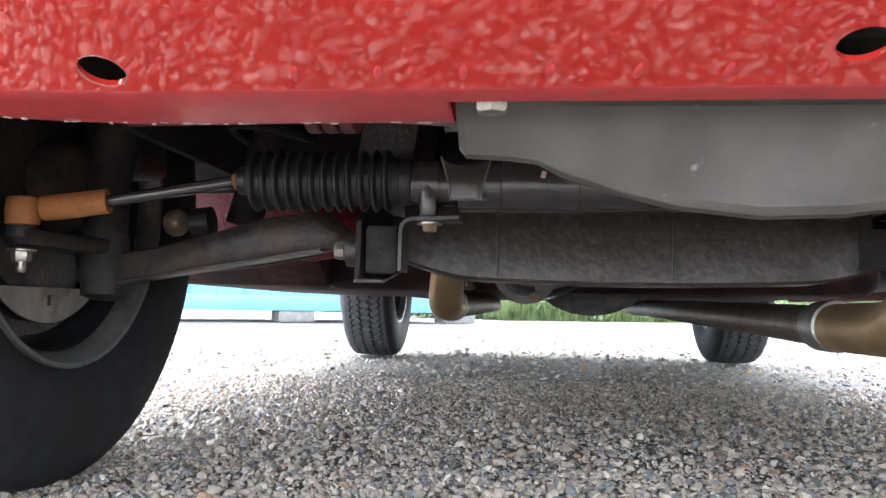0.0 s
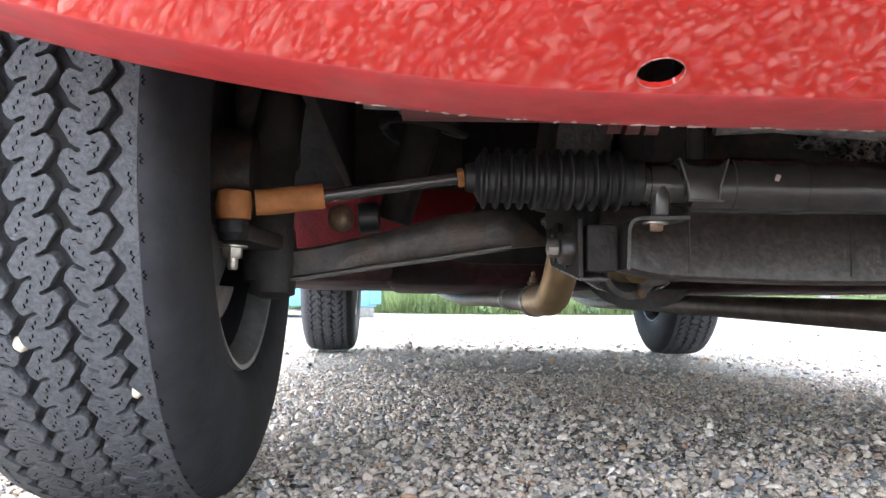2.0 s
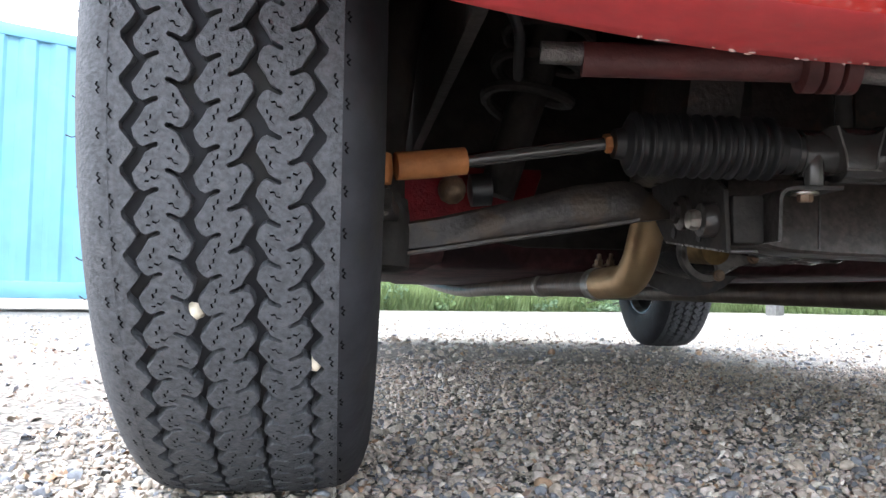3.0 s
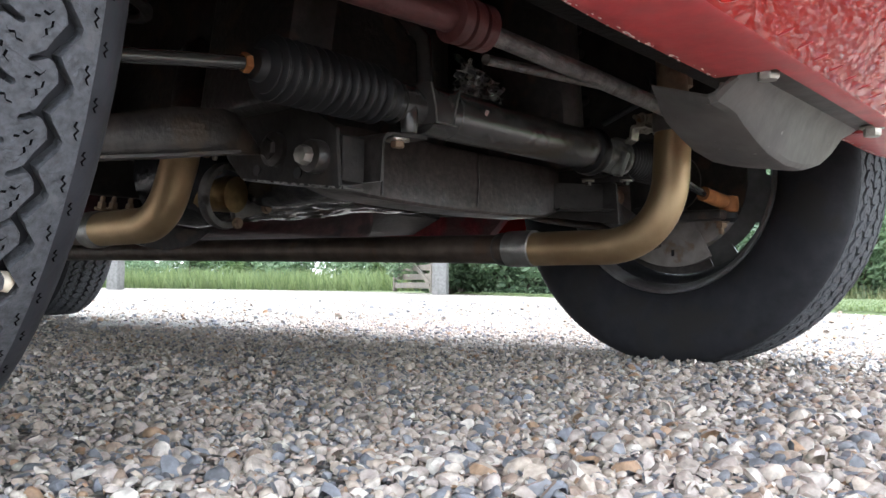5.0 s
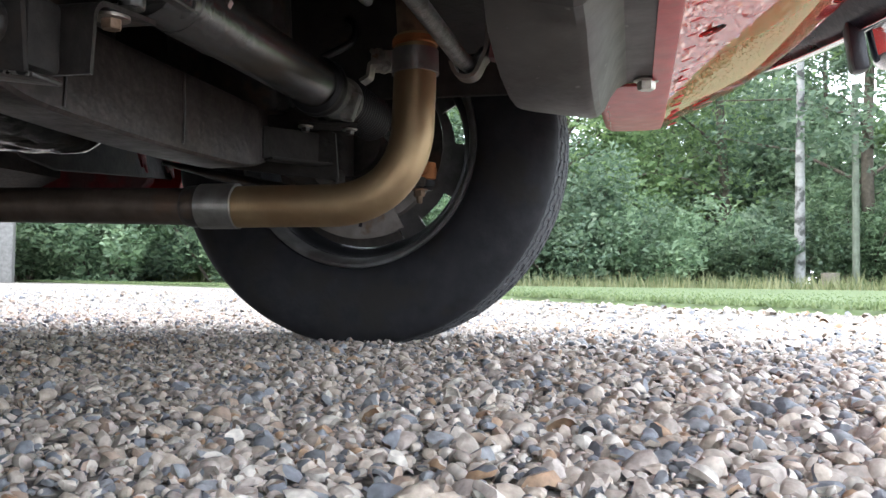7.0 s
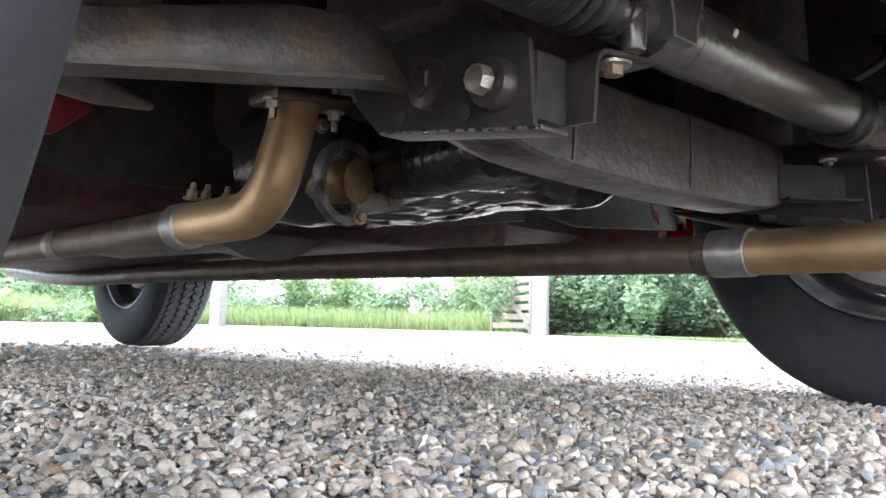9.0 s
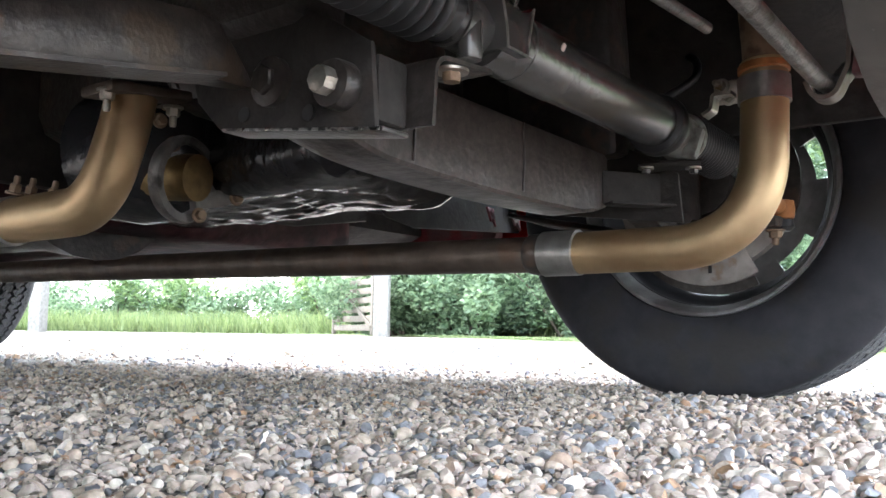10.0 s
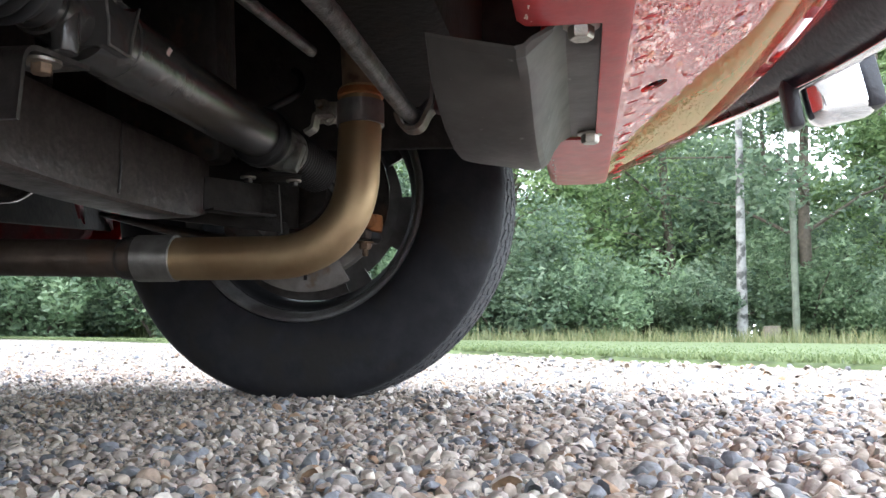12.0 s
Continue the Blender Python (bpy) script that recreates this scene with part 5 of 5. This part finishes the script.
def tree(at, height, spread, leaves, leaf_size, material, bark, seed, trunk=0.14, bare=0.3, label="", category="tree", lean=0.03):
    """A tapered trunk with limbs, and leaves in clumps about the limbs."""
    rng = np.random.default_rng(seed)
    root = tagged(new("tree"), label, category)
    root.location = at
    top = Vector((rng.normal(0, lean) * height, rng.normal(0, lean) * height, height))
    pts = [Vector((0, 0, -0.05)), top * 0.3 + Vector((rng.normal(0, 0.05), rng.normal(0, 0.05), 0)), top * 0.65, top]
    bm = tube(smooth_path(pts, 5), [trunk * (1 - 0.9 * k / 15) for k in range(16)], 10)
    centres, radii = [], []
    limbs = 16
    for k in range(limbs):
        u = bare + (1 - bare) * (k + rng.uniform(0, 1)) / limbs
        a = rng.uniform(0, 2 * math.pi)
        start = top * u
        reach = spread * (1.05 - 0.65 * u) * rng.uniform(0.55, 1.1)
        tip = start + Vector((math.cos(a) * reach, math.sin(a) * reach, reach * rng.uniform(0.05, 0.55)))
        mid = start.lerp(tip, 0.5) + Vector((0, 0, 0.08 * reach))
        tube([start, mid, tip], [trunk * 0.34 * (1.1 - u), trunk * 0.2 * (1.1 - u), 0.01], 6, bm)
        for q in (0.45, 0.75, 1.0):
            centres.append(np.array(start.lerp(tip, q)) + rng.normal(0, 0.12 * reach, 3))
            radii.append(reach * rng.uniform(0.28, 0.5) * np.array([1, 1, 0.75]))
    part("trunk", bm, bark, root)
    v, f = leaf_cloud(np.array(centres), np.array(radii), max(4, leaves // len(centres)), leaf_size, rng)
    mesh_np("crown", v, f, material, root)
    return root


def bush(at, size, leaves, leaf_size, material, seed, label):
    """A shrub with stems from the ground and an uneven leafy outline."""
    rng = np.random.default_rng(seed)
    root = tagged(new("bush"), label, "bush")
    root.location = at
    sx, sy, sz = size
    bm = bmesh.new()
    centres, radii = [], []
    for k in range(13):
        a, u = rng.uniform(0, 2 * math.pi), math.sqrt(rng.uniform(0, 1))
        tip = Vector((sx * u * math.cos(a), sy * u * math.sin(a), sz * rng.uniform(0.35, 0.95) * (1 - 0.35 * u)))
        tube([(tip.x * 0.2, tip.y * 0.2, -0.05), tip * 0.6, tip], [0.03, 0.018, 0.006], 5, bm)
        for q in (0.4, 0.8, 1.05):
            centres.append(np.array(tip * q) + rng.normal(0, 0.08, 3))
            radii.append(np.array([sx, sy, sz * 0.7]) * rng.uniform(0.2, 0.38))
    part("stem", bm, BARK, root)
    v, f = leaf_cloud(np.array(centres), np.array(radii), max(4, leaves // len(centres)), leaf_size, rng)
    v[:, 2] = np.abs(v[:, 2])
    mesh_np("foliage", v, f, material, root)
    return root


# lawn: a raised turf sheet east and north of the drive, and its blades
def lawn():
    ys = np.concatenate([np.arange(-60, -8, 4.0), np.arange(-8, 14, 0.4), np.arange(14, 41, 3.0)])
    rng = np.random.default_rng(5)
    cols = [0.0, 0.06, 0.5, 2, 6, 14, 30, 80]
    bm = bmesh.new()
    rows = []
    for y in ys:
        e = float(lawn_edge(y)) + rng.uniform(-0.03, 0.03)
        rows.append([bm.verts.new((e + c, y, -0.008 if k == 0 else 0.012 + (0.012 * min(c, 4)) * 0.2)) for k, c in enumerate(cols)])
    for a, b in zip(rows, rows[1:]):
        for i in range(len(cols) - 1):
            bm.faces.new((a[i], a[i + 1], b[i + 1], b[i]))
    return tagged(part("lawn_ground", bm, LAWN), "mown green verge beside the gravel", "lawn", kind="structure")


lawn()


def blades(n, seed, depth, height, label, y0=-5, y1=9):
    rng = np.random.default_rng(seed)
    y = rng.uniform(y0, y1, n)
    x = lawn_edge(y) + depth * rng.uniform(0, 1, n) ** 1.6
    h = height * rng.uniform(0.5, 1.3, n)
    a = rng.uniform(0, 2 * np.pi, n)
    w = 0.004 + 0.0012 * (x + 1)
    dx, dy = np.cos(a) * w, np.sin(a) * w
    lx, ly = rng.normal(0, 0.35, n) * h, rng.normal(0, 0.35, n) * h
    base = np.stack([x, y, np.full(n, 0.01)], -1)
    v = np.stack([base - np.stack([dx, dy, 0 * dx], -1), base + np.stack([dx, dy, 0 * dx], -1), base + np.stack([lx, ly, h], -1)], 1).reshape(-1, 3)
    return tagged(mesh_np("grass", v, np.arange(3 * n).reshape(-1, 3), MOWN), label, "grass", kind="stuff")


blades(70000, 21, 8.0, 0.013, "short mown green grass along the gravel")
blades(14000, 22, 0.5, 0.022, "ragged grass tufts at the edge of the gravel")


# woodland edge east of the lawn, hedge and gate to the north-east, container to the north-west
WOODS = []
rng = np.random.default_rng(77)
for k in range(15):
    a = radians(-24 + k * 4.6 + rng.uniform(-1, 1))
    r = rng.uniform(13.5, 16) + (4.0 if -22 < math.degrees(a) < -5 else 0.0)
    WOODS.append((r * math.cos(a), r * math.sin(a)))
for k, (x, y) in enumerate(WOODS):
    bush((x, y, 0), (1.5, 1.5, rng.uniform(1.6, 2.8)), 11500, 0.056, LEAF_A if k % 3 else LEAF_B, 100 + k, "dense green hazel scrub at the edge of the wood")
for k in range(17):
    a = radians(-30 + k * 4.4 + rng.uniform(-1.5, 1.5))
    r = rng.uniform(17.5, 25)
    tree((r * math.cos(a), r * math.sin(a), 0), rng.uniform(7, 11), rng.uniform(2.4, 3.6), 11500, 0.078, (LEAF_B, LEAF_A, LEAF_C)[k % 3], BARK, 200 + k, 0.16, 0.12,
         "tall leafy broadleaf tree in the wood")
for k in range(10):
    a = radians(-34 + k * 8.5 + rng.uniform(-2, 2))
    r = rng.uniform(27, 33)
    tree((r * math.cos(a), r * math.sin(a), 0), rng.uniform(11, 15), rng.uniform(4, 5), 6000, 0.18, (LEAF_A, LEAF_C)[k % 2], BARK, 260 + k, 0.2, 0.1, "tall leafy broadleaf tree deep in the wood")
for k in range(11):
    a = radians(-30 + k * 7.0 + rng.uniform(-1, 1))
    r = rng.uniform(21, 23.5)
    bush((r * math.cos(a), r * math.sin(a), 0), (2.6, 2.6, rng.uniform(3.2, 5.0)), 7000, 0.098, (LEAF_A, LEAF_C, LEAF_B)[k % 3], 340 + k, "tall shaded undergrowth inside the wood")
for k in range(9):
    a = radians(-36 + k * 8.5 + rng.uniform(-1, 1))
    r = rng.uniform(25, 27)
    bush((r * math.cos(a), r * math.sin(a), 0), (3.6, 3.6, rng.uniform(4.6, 6.4)), 5200, 0.20, (LEAF_B, LEAF_A)[k % 2], 380 + k, "dense dark thicket deep inside the wood")
# rank grass and dry weeds where the lawn meets the wood
n = 11000
a = np.radians(rng.uniform(-30, 46, n))
r = rng.uniform(12.0, 14.6, n)
h = rng.uniform(0.08, 0.36, n) * rng.uniform(0.3, 1, n)
base = np.stack([r * np.cos(a), r * np.sin(a), 0 * a], -1)
base = base[base[:, 0] > lawn_edge(base[:, 1]) + 2.5]
n, h = len(base), h[:len(base)]
turn = rng.uniform(0, 2 * np.pi, n)
w = np.stack([np.cos(turn), np.sin(turn), 0 * turn], -1) * 0.011
tip = base + np.stack([rng.normal(0, 0.25, n) * h, rng.normal(0, 0.25, n) * h, h], -1)
v = np.stack([base - w, base + w, tip], 1).reshape(-1, 3)
tagged(mesh_np("weeds", v, np.arange(3 * n).reshape(-1, 3), WEED), "dry rank weeds where the lawn meets the wood", "weeds", kind="stuff")
tree((16.2, -3.43, 0), 11.5, 2.4, 8000, 0.065, LEAF_C, BIRCH, 300, 0.105, 0.38, "slender white-barked birch tree beside the lawn", "birch tree", 0.008)
# bare pole among the trees
tagged(part("pole", tube([(16.6, -4.5, -0.05), (16.6, -4.5, 3.9)], [0.07, 0.06], 12), POLE), "thin grey-green wooden pole standing in the wood", "pole")
tagged(part("stump", lathe([(0.2, -0.05), (0.17, 0.05), (0.16, 0.3), (0.12, 0.31)], (15.8, -3.88, 0), (0, 0, 1), 16), WOOD), "short grey tree stump", "stump")
# hedge behind the gateway and along the back of the drive, over a rough grass verge
VERGE = [(12.2, 3.0), (12.9, 8.0), (13.2, 12.5), (12.0, 17.0), (9.5, 19.5), (7.0, 19.3), (5.2, 17.0), (3.0, 15.0), (0.8, 13.6), (-0.6, 13.2)]
line = smooth_path([(x, y, 0) for x, y in VERGE], 6)
mid = Vector((3, 6, 0))


def verge():
    bm = bmesh.new()
    rows = []
    for p in line:
        d = (p - mid).normalized()
        rows.append([bm.verts.new(p + d * k + Vector((0, 0, z))) for k, z in ((-0.25, -0.01), (0.0, 0.03), (0.6, 0.06), (8, 0.1), (20, 0.1))])
    for a, b in zip(rows, rows[1:]):
        for i in range(4):
            bm.faces.new((a[i], a[i + 1], b[i + 1], b[i]))
    return tagged(part("verge_ground", bm, LAWN), "rough grass bank under the hedge", "verge", kind="structure")


verge()
n = 44000
i = rng.integers(0, len(line) - 1, n)
f = rng.uniform(0, 1, n)
pts = np.array([p[:] for p in line])
base = pts[i] * (1 - f[:, None]) + pts[i + 1] * f[:, None]
away = base - np.array(mid)
away /= np.linalg.norm(away, axis=1, keepdims=True)
base = base + away * (rng.uniform(0, 1, (n, 1)) ** 1.5 * 3.2 - 0.2)
h = rng.uniform(0.15, 0.62, n)
a = rng.uniform(0, 2 * np.pi, n)
w = np.stack([np.cos(a), np.sin(a), 0 * a], -1) * 0.014
tip = base + np.stack([rng.normal(0, 0.3, n) * h, rng.normal(0, 0.3, n) * h, h], -1)
v = np.stack([base - w, base + w, tip], 1).reshape(-1, 3)
tagged(mesh_np("grass", v, np.arange(3 * n).reshape(-1, 3), GRASS), "long rough grass under the hedge", "grass", kind="stuff")
for k in range(30):
    p = line[min(len(line) - 1, int(k * (len(line) - 1) / 29))]
    d = (p - mid).normalized()
    q = p + d * rng.uniform(2.4, 4.2)
    bush((q.x, q.y, 0), (1.5, 1.5, rng.uniform(1.1, 2.3)), 4800, 0.070, (LEAF_A, LEAF_C, LEAF_A)[k % 3], 400 + k, "overgrown green hedge with brambles")


for k in range(12):
    p = line[int(len(line) * 0.52) + int(k * len(line) * 0.47 / 12)]
    q = p + (p - mid).normalized() * rng.uniform(0.3, 0.8)
    bush((q.x, q.y, 0), (0.9, 0.9, rng.uniform(0.4, 0.75)), 1500, 0.055, (LEAF_C, LEAF_A)[k % 2], 450 + k, "low green bramble spilling onto the gravel")


def gate():
    g = tagged(new("field_gate"), "open weathered barred timber gate against its post", "gate")
    g.matrix_basis = pose(10.02, 8.72, 0, 0, 0, 62)
    for k in range(7):
        part("rail", box((2.0, 0.03, 0.105), (1.05, 0, 0.14 + k * 0.155), bevel=0.006), WOOD, g)
    for x in (0.08, 2.05):
        part("stile", box((0.09, 0.06, 1.2), (x, 0.0, 0.62), bevel=0.008), WOOD, g)
    part("brace", box((2.1, 0.03, 0.08), (1.05, 0.03, 0.58), (0, -24, 0), 0.006), WOOD, g)
    part("latch", box((0.12, 0.02, 0.02), (0.0, -0.04, 0.4), bevel=0.004), STEEL, g)
    return g


gate()


def post(at, size, h, label):
    return tagged(part("gate_post", box((size, size, h), (at[0], at[1], h / 2 - 0.03), (0, 0, 30), 0.012), POSTWOOD), label, "post", "gate posts")


post((9.92, 8.48), 0.24, 1.5, "square pale timber gate post")
post((7.4, 14.4), 0.22, 1.4, "square pale timber gate post")
post((7.75, 14.9), 0.16, 1.3, "square pale timber gate post")


def container():
    c = tagged(new("shipping_container"), "sky-blue corrugated steel shipping container on blocks", "container")
    c.matrix_basis = pose(-0.75, 9.3, 0.12, 0, 0, 33)
    # corrugated long side facing the drive
    verts, pitch, dep = [], 0.28, 0.036
    outline = []
    x = 0.0
    while x > -5.95:
        outline += [(x, 0.0), (x - 0.10, 0.0), (x - 0.14, dep), (x - 0.24, dep)]
        x -= pitch
    bm = bmesh.new()
    lo = [bm.verts.new((px, py, 0.16)) for px, py in outline]
    hi = [bm.verts.new((px, py, 2.45)) for px, py in outline]
    for i in range(len(outline) - 1):
        bm.faces.new((lo[i], lo[i + 1], hi[i + 1], hi[i]))
    part("corrugated_side", bm, CONTAINER, c, smooth=False)
    part("body", box((6.0, 2.3, 2.3), (-3.0, 1.24, 1.3), bevel=0.01), CONTAINER, c)
    part("bottom_rail", box((6.06, 0.06, 0.16), (-3.0, 0.02, 0.08), bevel=0.01), CONTAINER, c)
    part("top_rail", box((6.06, 0.06, 0.12), (-3.0, 0.02, 2.5), bevel=0.01), CONTAINER, c)
    for px in (0.0, -6.0):
        part("corner_post", box((0.16, 0.16, 2.5), (px, 0.05, 1.28), bevel=0.01), CONTAINER, c)
    for px in (-0.2, -2.2, -3.9, -5.8):
        part("support_block", box((0.4, 0.3, 0.12), (px, 0.15, -0.06), bevel=0.01), POSTWOOD, c)
    return c


container()
